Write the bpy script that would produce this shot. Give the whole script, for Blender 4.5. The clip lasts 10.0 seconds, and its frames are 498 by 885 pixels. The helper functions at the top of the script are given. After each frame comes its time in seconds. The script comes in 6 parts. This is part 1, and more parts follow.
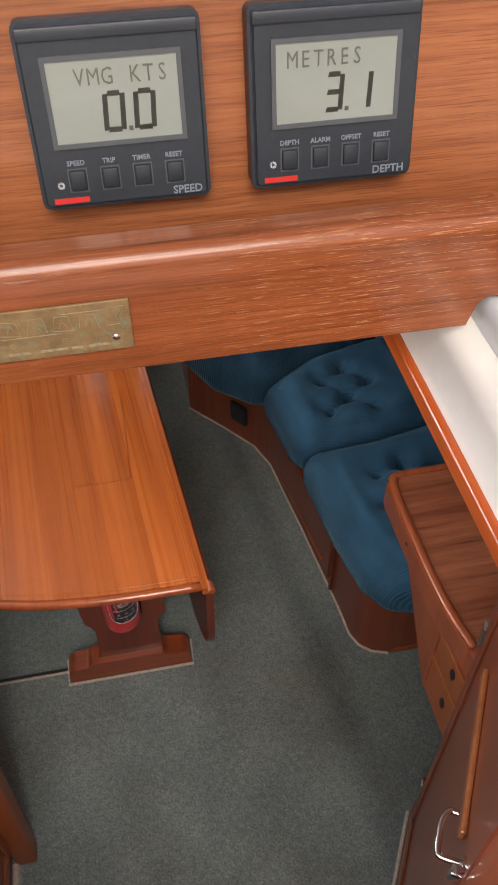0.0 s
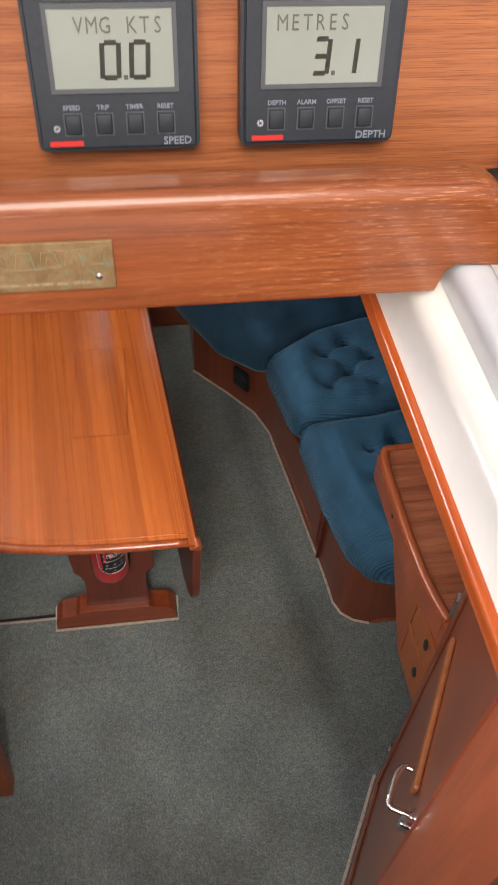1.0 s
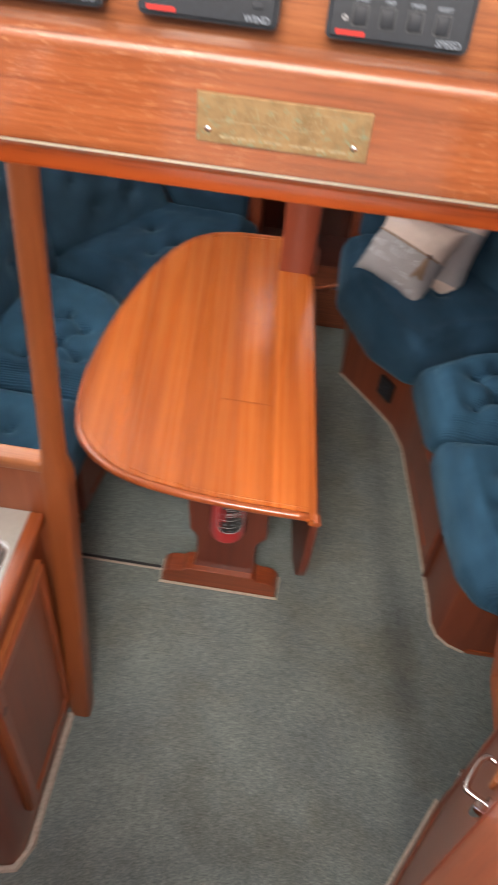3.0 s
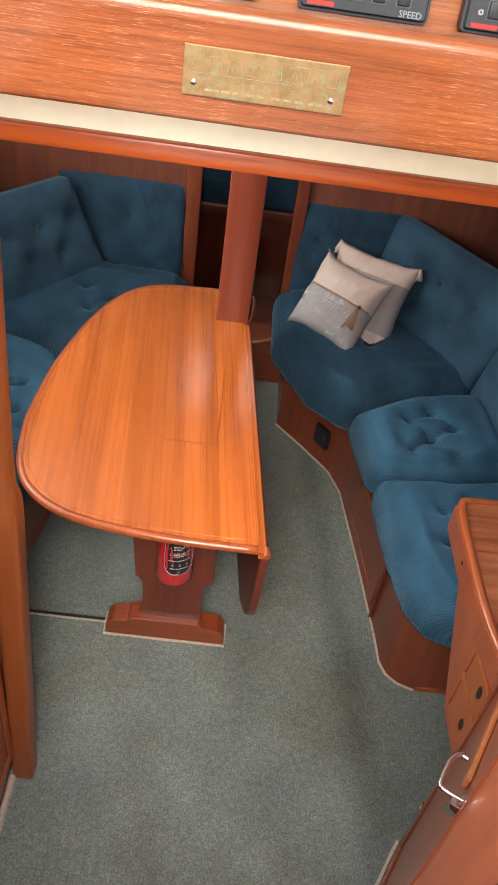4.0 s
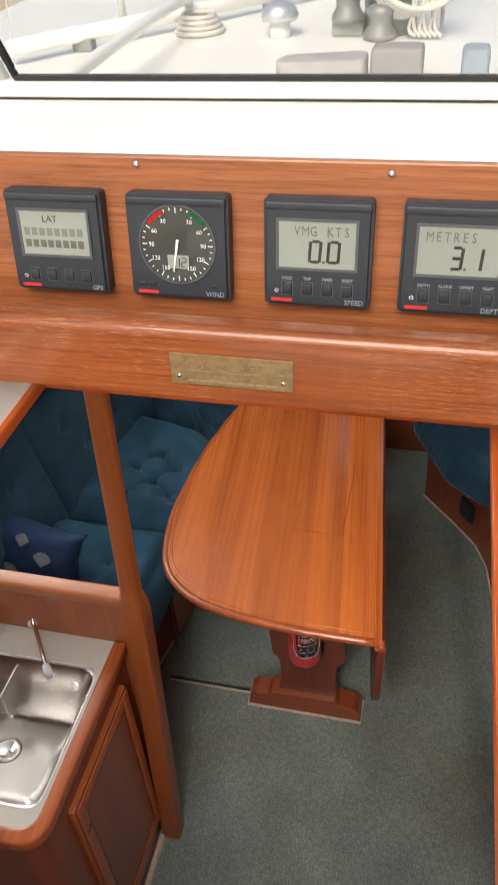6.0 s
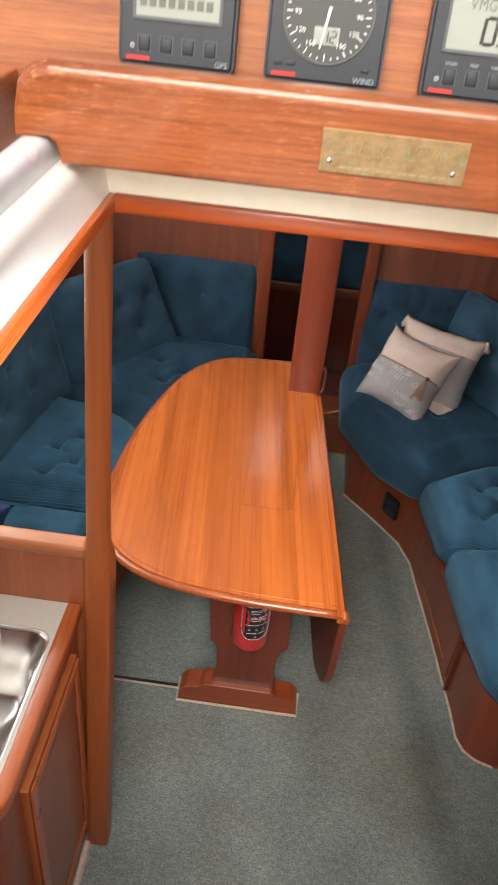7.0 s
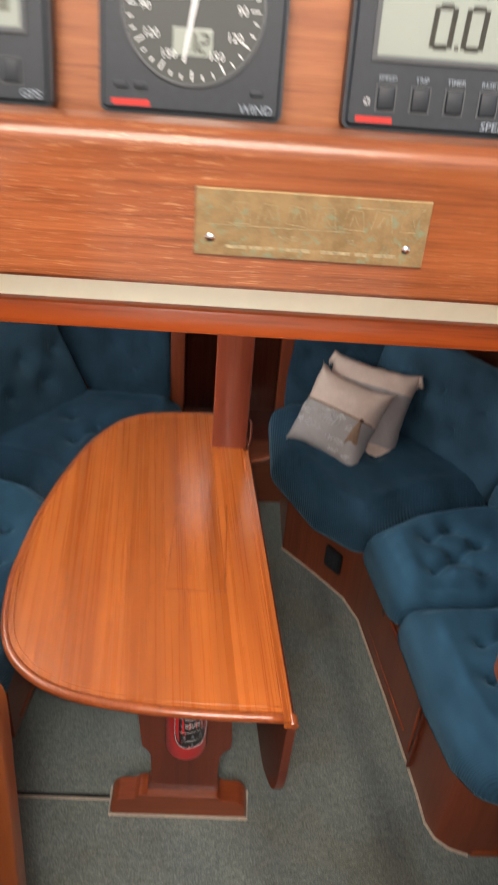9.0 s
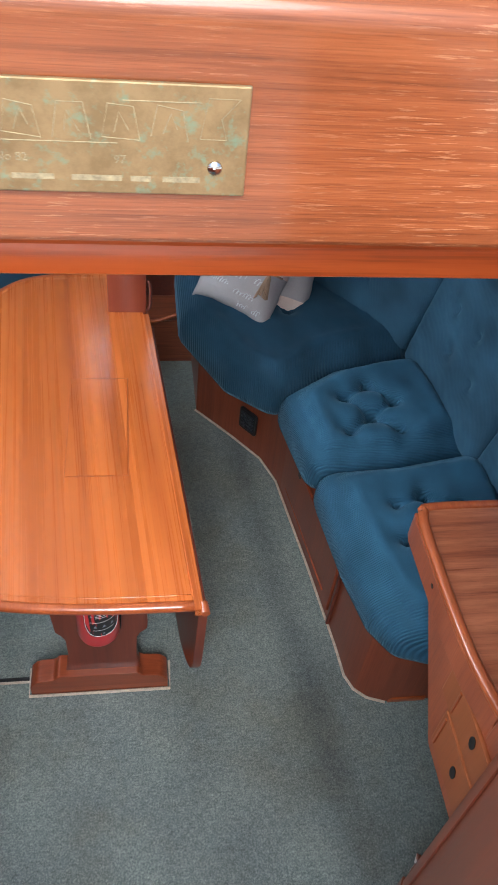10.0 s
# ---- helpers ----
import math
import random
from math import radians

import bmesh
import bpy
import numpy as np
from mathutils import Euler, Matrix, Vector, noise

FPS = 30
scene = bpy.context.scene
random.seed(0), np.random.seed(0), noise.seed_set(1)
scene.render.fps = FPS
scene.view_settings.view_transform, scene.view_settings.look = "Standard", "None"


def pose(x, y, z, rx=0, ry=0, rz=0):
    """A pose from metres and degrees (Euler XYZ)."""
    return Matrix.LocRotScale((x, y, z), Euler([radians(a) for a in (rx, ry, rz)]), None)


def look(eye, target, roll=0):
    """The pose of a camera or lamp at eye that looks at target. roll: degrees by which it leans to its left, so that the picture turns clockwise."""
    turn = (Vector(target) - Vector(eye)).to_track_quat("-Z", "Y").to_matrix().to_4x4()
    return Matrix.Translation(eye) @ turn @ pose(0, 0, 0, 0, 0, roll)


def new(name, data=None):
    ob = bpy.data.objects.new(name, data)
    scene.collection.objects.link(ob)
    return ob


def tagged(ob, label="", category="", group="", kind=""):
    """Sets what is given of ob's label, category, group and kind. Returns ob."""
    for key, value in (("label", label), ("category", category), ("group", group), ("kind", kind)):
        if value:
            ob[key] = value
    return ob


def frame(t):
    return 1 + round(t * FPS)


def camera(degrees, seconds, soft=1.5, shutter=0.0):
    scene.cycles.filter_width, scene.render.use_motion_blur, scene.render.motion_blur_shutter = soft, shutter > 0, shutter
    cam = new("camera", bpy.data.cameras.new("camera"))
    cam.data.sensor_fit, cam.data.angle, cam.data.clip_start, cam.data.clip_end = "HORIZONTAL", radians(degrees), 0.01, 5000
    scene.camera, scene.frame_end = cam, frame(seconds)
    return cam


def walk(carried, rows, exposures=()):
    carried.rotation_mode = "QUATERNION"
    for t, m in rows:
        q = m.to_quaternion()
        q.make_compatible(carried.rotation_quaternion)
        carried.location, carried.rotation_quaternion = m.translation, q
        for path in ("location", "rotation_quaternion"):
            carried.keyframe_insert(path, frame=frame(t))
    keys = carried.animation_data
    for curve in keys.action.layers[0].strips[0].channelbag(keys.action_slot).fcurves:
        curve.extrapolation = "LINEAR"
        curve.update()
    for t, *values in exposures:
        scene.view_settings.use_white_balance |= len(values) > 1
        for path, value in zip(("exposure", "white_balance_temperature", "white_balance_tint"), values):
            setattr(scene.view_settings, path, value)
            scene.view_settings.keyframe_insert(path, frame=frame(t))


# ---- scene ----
cam = camera(35.4, 10.0, shutter=0.5)
PATH = [
    (0, (0.071, -0.41, 2.33), (0.319, 0.95, 0.885), -0.7),
    (0.5, (0.066, -0.386, 2.328), (0.345, 0.916, 0.835), 1.3),
    (1, (0.092, -0.451, 2.342), (0.317, 0.857, 0.846), 3.0),
    (1.5, (0.142, -0.518, 2.363), (0.067, 0.828, 0.886), -1.1),
    (2, (0.19, -0.531, 2.462), (-0.01, 0.796, 0.979), 1.3),
    (2.5, (0.126, -0.556, 2.404), (-0.153, 0.767, 0.93), 0.5),
    (2.7, (0.084, -0.571, 2.364), (-0.17, 0.751, 0.885), 1.7),
    (3, (0.036, -0.58, 2.294), (-0.038, 0.776, 0.826), 6.4),
    (3.2, (0.015, -0.59, 2.268), (0.073, 0.789, 0.82), 8.7),
    (4.3, (-0.001, -0.685, 2.21), (0.083, 0.847, 0.927), 9.0),
    (4.5, (0.041, -0.68, 2.21), (0.086, 0.847, 0.919), 8.4),
    (5, (0.11, -0.649, 2.246), (-0.003, 0.863, 0.942), 6.2),
    (5.5, (0.175, -0.661, 2.399), (-0.054, 0.832, 1.088), 4.0),
    (6, (0.199, -0.654, 2.481), (-0.217, 0.84, 1.218), -4.2),
    (6.2, (0.159, -0.678, 2.416), (-0.244, 0.858, 1.2), -1.4),
    (7.3, (-0.124, -0.756, 2.165), (-0.099, 0.879, 1.013), 8.2),
    (7.5, (-0.143, -0.768, 2.136), (-0.109, 0.877, 1.001), 10.4),
    (8, (-0.149, -0.729, 2.142), (-0.08, 0.947, 1.053), 10.2),
    (8.5, (-0.108, -0.656, 2.179), (-0.004, 1.071, 1.175), 5.4),
    (9, (-0.045, -0.438, 2.164), (0.043, 1.226, 1.058), 4.8),
    (9.5, (0.007, -0.31, 2.155), (0.252, 1.11, 0.768), 5.8),
    (10, (0.031, -0.26, 2.139), (0.311, 1.129, 0.728), 7.0),
]
walk(cam, [(t, look(eye, target, roll)) for t, eye, target, roll in PATH],
     [(0, -0.4, 6700, 15), (0.3, -0.25, 6700, 15), (1, -0.12, 6700, 15), (2, -0.05, 6800, 13), (2.5, 0.06, 6800, 13), (3.2, 0.45, 6850, 15), (4.3, 0.55, 6850, 11), (5, 0.52, 6850, 11), (5.5, 0.15, 6850, 11), (6.2, -0.24, 6850, 11), (7.3, 0.55, 6800, 11), (8, 0.52, 6700, 11), (8.5, 0.27, 6400, 13), (9, 0.12, 6900, 12), (9.5, 0.4, 6800, 12), (10, 0.45, 5700, 7)])

# ---- light ----
world = bpy.data.worlds.new("sky")
scene.world = world
world.use_nodes = True
wn = world.node_tree
sky = wn.nodes.new("ShaderNodeTexSky")
sky.sky_type = 'NISHITA'
sky.sun_disc = False
sky.sun_elevation, sky.sun_rotation = radians(46), radians(186)
sky.air_density, sky.dust_density = 1.0, 4.0
wn.nodes["Background"].inputs[1].default_value = 0.15
wn.links.new(sky.outputs[0], wn.nodes["Background"].inputs[0])

sun_data = bpy.data.lights.new("sun", 'SUN')
sun_data.energy, sun_data.angle, sun_data.color = 3.2, radians(34), (1.0, 0.96, 0.9)
sun = new("sun", sun_data)
sun.matrix_world = look((-0.5, -3.9, 5.7), (0, 0.6, 1.0))


def area_light(name, eye, target, sx, sy, power, color=(0.93, 0.97, 1.0)):
    d = bpy.data.lights.new(name, 'AREA')
    d.shape, d.size, d.size_y, d.energy, d.color = 'RECTANGLE', sx, sy, power, color
    ob = new(name, d)
    ob.matrix_world = look(eye, target)
    return ob


# added fill lamp in the open companionway, off-centre to port to suit the interior
area_light("companionway_fill", (-0.10, -0.52, 1.962), (-0.10, -0.52, 0.0), 0.16, 0.70, 11.0)
# lamp in the forward hatch, and added fill lamps at unseen cabin windows
area_light("hatch_daylight", (0.0, 2.98, 1.935), (0.0, 2.98, 0.0), 0.46, 0.46, 1.1)
for sx in (-1, 1):
    # port power and upward aim are tuned to light starboard and spare port seats
    area_light("window_fill", (sx * 1.345, 1.25, 1.58), (0.0, 1.25, 2.25), 0.9, 0.22, 26.0 if sx < 0 else 0.3)
    area_light("window_fill", (sx * 1.345, 0.15, 1.58), (0.0, 0.15, 0.9), 0.9, 0.22, 2.4 if sx < 0 else 1.4)


# ---- materials ----
def nodes_of(name):
    m = bpy.data.materials.new(name)
    m.use_nodes = True
    t = m.node_tree
    return m, t, t.nodes["Principled BSDF"]


def add_node(t, kind, **kw):
    n = t.nodes.new(kind)
    for k, v in kw.items():
        n.inputs[k].default_value = v
    return n


def ramp(t, source, stops):
    r = t.nodes.new("ShaderNodeValToRGB")
    while len(r.color_ramp.elements) < len(stops):
        r.color_ramp.elements.new(0.5)
    for e, (p, c) in zip(r.color_ramp.elements, stops):
        e.position, e.color = p, (*c, 1)
    t.links.new(source, r.inputs[0])
    return r.outputs[0]


def mix(t, kind, fac, a, b):
    n = t.nodes.new("ShaderNodeMix")
    n.data_type, n.blend_type = 'RGBA', kind
    for sock, v in ((n.inputs[0], fac), (n.inputs[6], a), (n.inputs[7], b)):
        if isinstance(v, (int, float)):
            sock.default_value = v
        elif isinstance(v, tuple):
            sock.default_value = (*v, 1)
        else:
            t.links.new(v, sock)
    return n.outputs[2]


def turned(t, scale, angle):
    """Object coordinates turned about z first and stretched after."""
    tc = t.nodes.new("ShaderNodeTexCoord")
    a, b = t.nodes.new("ShaderNodeMapping"), t.nodes.new("ShaderNodeMapping")
    a.inputs["Rotation"].default_value = (0, 0, radians(angle))
    b.inputs["Scale"].default_value = scale
    t.links.new(tc.outputs["Object"], a.inputs[0])
    t.links.new(a.outputs[0], b.inputs[0])
    return b.outputs[0]


def coords(t, scale, turn=(0, 0, 0)):
    tc = t.nodes.new("ShaderNodeTexCoord")
    mp = t.nodes.new("ShaderNodeMapping")
    mp.inputs["Scale"].default_value = scale
    mp.inputs["Rotation"].default_value = [radians(a) for a in turn]
    t.links.new(tc.outputs["Object"], mp.inputs[0])
    return mp.outputs[0]


def bump(t, p, height, strength, distance):
    b = t.nodes.new("ShaderNodeBump")
    b.inputs["Strength"].default_value, b.inputs["Distance"].default_value = strength, distance
    t.links.new(height, b.inputs["Height"])
    t.links.new(b.outputs[0], p.inputs["Normal"])


def noise_tex(t, vec, scale, detail=4, rough=0.6):
    n = add_node(t, "ShaderNodeTexNoise", Scale=scale, Detail=detail, Roughness=rough)
    t.links.new(vec, n.inputs["Vector"])
    return n.outputs["Fac"]


def wood(name, dark, mid, light, axis="z", fine=55, rough=0.32, coat=0.5, strips=0.0, worn=0.0, rnd=0.0, pore=0.5, blot=0.55, gloss=0.16, long=0.035, grit=0.12, turn=0.0, streak=0.0, fleck=(0.66, 0.36, 0.2)):
    """Varnished wood with the grain along one axis; strips: width in metres of the veneer strips."""
    m, t, p = nodes_of(name)
    s = {"x": (long, 1, 1), "y": (1, long, 1), "z": (1, 1, long)}[axis]
    wide = {"x": (0.12, 1, 1), "y": (1, 0.12, 1), "z": (1, 1, 0.12)}[axis]
    grain = noise_tex(t, turned(t, s, turn), fine, 6, 0.7)
    big = noise_tex(t, turned(t, wide, turn), 9, 3, 0.55)
    pores = noise_tex(t, turned(t, s, turn), fine * 5, 3, 0.7)
    c = ramp(t, grain, [(0.3, dark), (0.5, mid), (0.72, light)])
    c = mix(t, 'MULTIPLY', blot, c, ramp(t, big, [(0.3, (0.62, 0.56, 0.5)), (0.7, (1.12, 1.1, 1.08))]))
    c = mix(t, 'MULTIPLY', pore, c, ramp(t, pores, [(0.36, (0.45, 0.38, 0.33)), (0.5, (1, 1, 1))]))
    if streak:
        band = noise_tex(t, turned(t, tuple(k if k == 1 else 0.03 for k in s), turn), fine * 0.3, 2, 0.5)
        c = mix(t, 'MULTIPLY', streak, c, ramp(t, band, [(0.34, (0.74, 0.64, 0.56)), (0.46, (1, 1, 1)), (0.66, (1.16, 1.2, 1.24))]))
    if strips:
        sep = t.nodes.new("ShaderNodeSeparateXYZ")
        t.links.new(coords(t, (1 / strips,) * 3, (0, 0, turn)), sep.inputs[0])
        fl = t.nodes.new("ShaderNodeMath")
        fl.operation = 'FLOOR'
        t.links.new(sep.outputs[{"x": 1, "y": 0, "z": 0}[axis]], fl.inputs[0])
        wnz = t.nodes.new("ShaderNodeTexWhiteNoise")
        wnz.noise_dimensions = '1D'
        t.links.new(fl.outputs[0], wnz.inputs["W"])
        c = mix(t, 'MULTIPLY', 0.6, c, ramp(t, wnz.outputs["Value"], [(0.0, (0.72, 0.66, 0.6)), (1.0, (1.12, 1.12, 1.1))]))
    if worn:
        scr = noise_tex(t, coords(t, tuple(0.06 if k < 0.1 else 1 for k in s)), fine * 3.4, 5, 0.7)
        patch = noise_tex(t, coords(t, (1, 1, 1)), 7, 3, 0.6)
        mm = t.nodes.new("ShaderNodeMath")
        mm.operation = 'MULTIPLY'
        t.links.new(ramp(t, scr, [(0.555, (0, 0, 0)), (0.63, (1, 1, 1))]), mm.inputs[0])
        t.links.new(ramp(t, patch, [(0.36, (0, 0, 0)), (0.62, (1, 1, 1))]), mm.inputs[1])
        mw = t.nodes.new("ShaderNodeMath")
        mw.operation = 'MULTIPLY'
        mw.inputs[1].default_value = worn
        t.links.new(mm.outputs[0], mw.inputs[0])
        c = mix(t, 'MIX', mw.outputs[0], c, fleck)
    if rnd:
        info = t.nodes.new("ShaderNodeObjectInfo")
        c = mix(t, 'MULTIPLY', rnd, c, ramp(t, info.outputs["Random"], [(0, (0.7, 0.66, 0.62)), (1, (1.15, 1.12, 1.1))]))
    t.links.new(c, p.inputs["Base Color"])
    rr = t.nodes.new("ShaderNodeMapRange")
    rr.inputs["To Min"].default_value, rr.inputs["To Max"].default_value = rough * 0.88, rough * 1.16
    t.links.new(grain, rr.inputs[0])
    t.links.new(rr.outputs[0], p.inputs["Roughness"])
    p.inputs["Coat Weight"].default_value, p.inputs["Coat Roughness"].default_value = coat, gloss
    bump(t, p, pores, grit, 0.001)
    return m


def plain(name, color, rough=0.5, metal=0.0, vary=0.15, scale=30, relief=0.0, coat=0.0):
    m, t, p = nodes_of(name)
    v = coords(t, (1, 1, 1))
    a = noise_tex(t, v, scale, 5, 0.65)
    b = noise_tex(t, v, scale * 0.12, 3, 0.5)
    lo, hi = tuple(x * (1 - vary) for x in color), tuple(min(1, x * (1 + vary)) for x in color)
    c = mix(t, 'MULTIPLY', vary, ramp(t, a, [(0.3, lo), (0.7, hi)]), ramp(t, b, [(0.35, (0.6, 0.6, 0.6)), (0.65, (1.1, 1.1, 1.1))]))
    t.links.new(c, p.inputs["Base Color"])
    p.inputs["Metallic"].default_value = metal
    p.inputs["Coat Weight"].default_value = coat
    rr = t.nodes.new("ShaderNodeMapRange")
    rr.inputs["To Min"].default_value, rr.inputs["To Max"].default_value = rough * 0.8, min(1, rough * 1.25)
    t.links.new(b, rr.inputs[0])
    t.links.new(rr.outputs[0], p.inputs["Roughness"])
    if relief:
        bump(t, p, a, relief, 0.002)
    return m


def velour(name, color, axis="y", rib=0.0062, most=0.6):
    """Ribbed upholstery velour."""
    m, t, p = nodes_of(name)
    w = t.nodes.new("ShaderNodeTexWave")
    w.wave_type, w.bands_direction = 'BANDS', axis.upper()
    w.inputs["Scale"].default_value = 0.314 / rib
    w.inputs["Distortion"].default_value = 0.3
    w.inputs["Detail Scale"].default_value = 0.3
    t.links.new(coords(t, (1, 1, 1)), w.inputs["Vector"])
    v = coords(t, (1, 1, 1))
    nap = noise_tex(t, coords(t, (1, 0.55, 1)), 9, 2, 0.45)
    fuzz = noise_tex(t, v, 420, 2, 0.6)
    lo, hi = tuple(x * 0.62 for x in color), tuple(x * 1.3 for x in color)
    c = ramp(t, nap, [(0.22, lo), (0.78, hi)])
    c = mix(t, 'MULTIPLY', 0.35, c, ramp(t, fuzz, [(0.3, (0.6, 0.6, 0.6)), (0.7, (1.15, 1.15, 1.15))]))
    t.links.new(c, p.inputs["Base Color"])
    p.inputs["Roughness"].default_value = 0.85
    p.inputs["Sheen Weight"].default_value = 0.35
    p.inputs["Sheen Roughness"].default_value = 0.4
    p.inputs["Sheen Tint"].default_value = (0.35, 0.62, 0.8, 1)
    p.inputs["Specular IOR Level"].default_value = 0.2
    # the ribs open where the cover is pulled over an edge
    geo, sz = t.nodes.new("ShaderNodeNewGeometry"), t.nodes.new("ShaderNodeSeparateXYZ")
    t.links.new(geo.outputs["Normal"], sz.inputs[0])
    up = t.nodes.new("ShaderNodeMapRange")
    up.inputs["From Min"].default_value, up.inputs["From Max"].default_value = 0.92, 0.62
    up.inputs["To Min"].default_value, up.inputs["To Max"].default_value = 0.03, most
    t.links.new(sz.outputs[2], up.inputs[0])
    # groove shade painted between the ribs, stronger on steep faces
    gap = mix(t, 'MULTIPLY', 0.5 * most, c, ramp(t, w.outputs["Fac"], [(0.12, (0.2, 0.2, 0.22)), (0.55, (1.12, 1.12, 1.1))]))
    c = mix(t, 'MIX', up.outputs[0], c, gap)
    t.links.new(c, p.inputs["Base Color"])
    b = t.nodes.new("ShaderNodeBump")
    b.inputs["Distance"].default_value = 0.003
    t.links.new(up.outputs[0], b.inputs["Strength"])
    t.links.new(w.outputs["Fac"], b.inputs["Height"])
    t.links.new(b.outputs[0], p.inputs["Normal"])
    return m


def carpet_mat(name):
    m, t, p = nodes_of(name)
    v = coords(t, (1, 1, 1))
    tuft = noise_tex(t, v, 190, 3, 0.75)
    clump = noise_tex(t, v, 60, 4, 0.7)
    wear = noise_tex(t, v, 4.2, 5, 0.62)
    c = ramp(t, tuft, [(0.28, (0.105, 0.124, 0.121)), (0.5, (0.198, 0.228, 0.220)), (0.74, (0.346, 0.386, 0.366))])
    c = mix(t, 'MULTIPLY', 0.7, c, ramp(t, clump, [(0.34, (0.66, 0.67, 0.66)), (0.66, (1.18, 1.17, 1.12))]))
    c = mix(t, 'MULTIPLY', 0.55, c, ramp(t, wear, [(0.35, (0.7, 0.73, 0.76)), (0.65, (1.18, 1.16, 1.08))]))
    # a dark band of soft shade and wear beside the settee, put in the colour
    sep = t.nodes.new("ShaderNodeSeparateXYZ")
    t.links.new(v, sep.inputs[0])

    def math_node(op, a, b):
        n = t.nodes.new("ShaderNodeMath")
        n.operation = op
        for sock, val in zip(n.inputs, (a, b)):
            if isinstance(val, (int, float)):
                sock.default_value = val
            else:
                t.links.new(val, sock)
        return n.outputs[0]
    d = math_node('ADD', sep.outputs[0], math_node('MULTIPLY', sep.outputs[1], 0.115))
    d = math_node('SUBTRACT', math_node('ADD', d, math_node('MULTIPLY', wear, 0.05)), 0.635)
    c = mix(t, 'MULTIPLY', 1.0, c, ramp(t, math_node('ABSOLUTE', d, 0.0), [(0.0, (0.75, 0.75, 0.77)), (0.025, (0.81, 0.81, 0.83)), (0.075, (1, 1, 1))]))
    # walked-in brown dirt in soft blots
    dirt = noise_tex(t, v, 2.3, 4, 0.6)
    c = mix(t, 'MULTIPLY', 0.8, c, ramp(t, dirt, [(0.36, (0.84, 0.77, 0.69)), (0.5, (1, 1, 1)), (0.68, (1.1, 1.12, 1.12))]))
    t.links.new(c, p.inputs["Base Color"])
    p.inputs["Roughness"].default_value = 0.95
    p.inputs["Specular IOR Level"].default_value = 0.15
    bump(t, p, tuft, 0.6, 0.004)
    return m


def brass_mat(name):
    m, t, p = nodes_of(name)
    v = coords(t, (1, 1, 1))
    a = noise_tex(t, v, 70, 6, 0.7)
    b = noise_tex(t, v, 150, 4, 0.7)
    c = ramp(t, a, [(0.35, (0.25, 0.165, 0.075)), (0.6, (0.37, 0.25, 0.12))])
    c = mix(t, 'MIX', ramp(t, b, [(0.55, (0, 0, 0)), (0.7, (0.7, 0.7, 0.7))]), c, (0.22, 0.36, 0.25))
    t.links.new(c, p.inputs["Base Color"])
    p.inputs["Metallic"].default_value = 0.5
    rr = t.nodes.new("ShaderNodeMapRange")
    rr.inputs["To Min"].default_value, rr.inputs["To Max"].default_value = 0.32, 0.6
    t.links.new(a, rr.inputs[0])
    t.links.new(rr.outputs[0], p.inputs["Roughness"])
    bump(t, p, b, 0.15, 0.0006)
    return m


def glass_mat(name, rough=0.0, tint=(1, 1, 1)):
    m, t, p = nodes_of(name)
    p.inputs["Base Color"].default_value = (*tint, 1)
    p.inputs["Transmission Weight"].default_value = 1.0
    p.inputs["Roughness"].default_value, p.inputs["IOR"].default_value = rough, 1.45
    return m


TEAK = wood("teak_varnish", (0.17, 0.047, 0.015), (0.295, 0.085, 0.026), (0.40, 0.128, 0.044), "x", 230, 0.34, 0.55, worn=0.42, blot=0.7, pore=0.45, gloss=0.1, long=0.02, streak=0.22, fleck=(0.78, 0.42, 0.22))
TEAK.node_tree.nodes["Principled BSDF"].inputs["Specular IOR Level"].default_value = 0.25
TEAK_Y = wood("teak_varnish_long", (0.25, 0.064, 0.02), (0.36, 0.098, 0.03), (0.45, 0.14, 0.048), "y", 110, 0.4, 0.25, worn=0.5, blot=0.5)
PANEL = wood("teak_panel", (0.24, 0.075, 0.026), (0.37, 0.122, 0.041), (0.46, 0.17, 0.062), "x", 230, 0.4, 0.25, pore=0.7, long=0.02, streak=0.35)
# One edging varnish; the side copy is brightened against the shade it faces.
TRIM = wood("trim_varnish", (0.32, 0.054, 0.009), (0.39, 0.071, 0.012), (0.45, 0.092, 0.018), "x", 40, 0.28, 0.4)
TRIM_Y = wood("trim_varnish_long_brightened", (0.46, 0.08, 0.011), (0.54, 0.102, 0.014), (0.61, 0.127, 0.021), "y", 40, 0.28, 0.4)
TABLE = wood("table_veneer", (0.44, 0.103, 0.017), (0.51, 0.128, 0.022), (0.58, 0.158, 0.031), "y", 72, 0.27, 0.5, strips=0.052, pore=0.0, blot=0.12, long=0.008, grit=0.01, turn=-5.1, streak=0.65)
TABLE_EDGE = wood("table_edging", (0.30, 0.066, 0.018), (0.40, 0.094, 0.025), (0.48, 0.125, 0.034), "y", 70, 0.3, 0.45, pore=0.2)
MAHOG = wood("mahogany", (0.19, 0.04, 0.016), (0.235, 0.052, 0.021), (0.28, 0.07, 0.028), "z", 60, 0.36, 0.35, pore=0.2, blot=0.45)
MAHOG_L = wood("mahogany_light", (0.27, 0.06, 0.021), (0.34, 0.08, 0.028), (0.40, 0.102, 0.037), "z", 55, 0.36, 0.35, pore=0.3)
MAHOG_X = wood("mahogany_across", (0.15, 0.038, 0.016), (0.22, 0.058, 0.024), (0.29, 0.085, 0.035), "x", 55, 0.36, 0.4)
MAHOG_Y = wood("mahogany_along", (0.17, 0.042, 0.017), (0.25, 0.066, 0.026), (0.33, 0.1, 0.04), "y", 55, 0.36, 0.4)
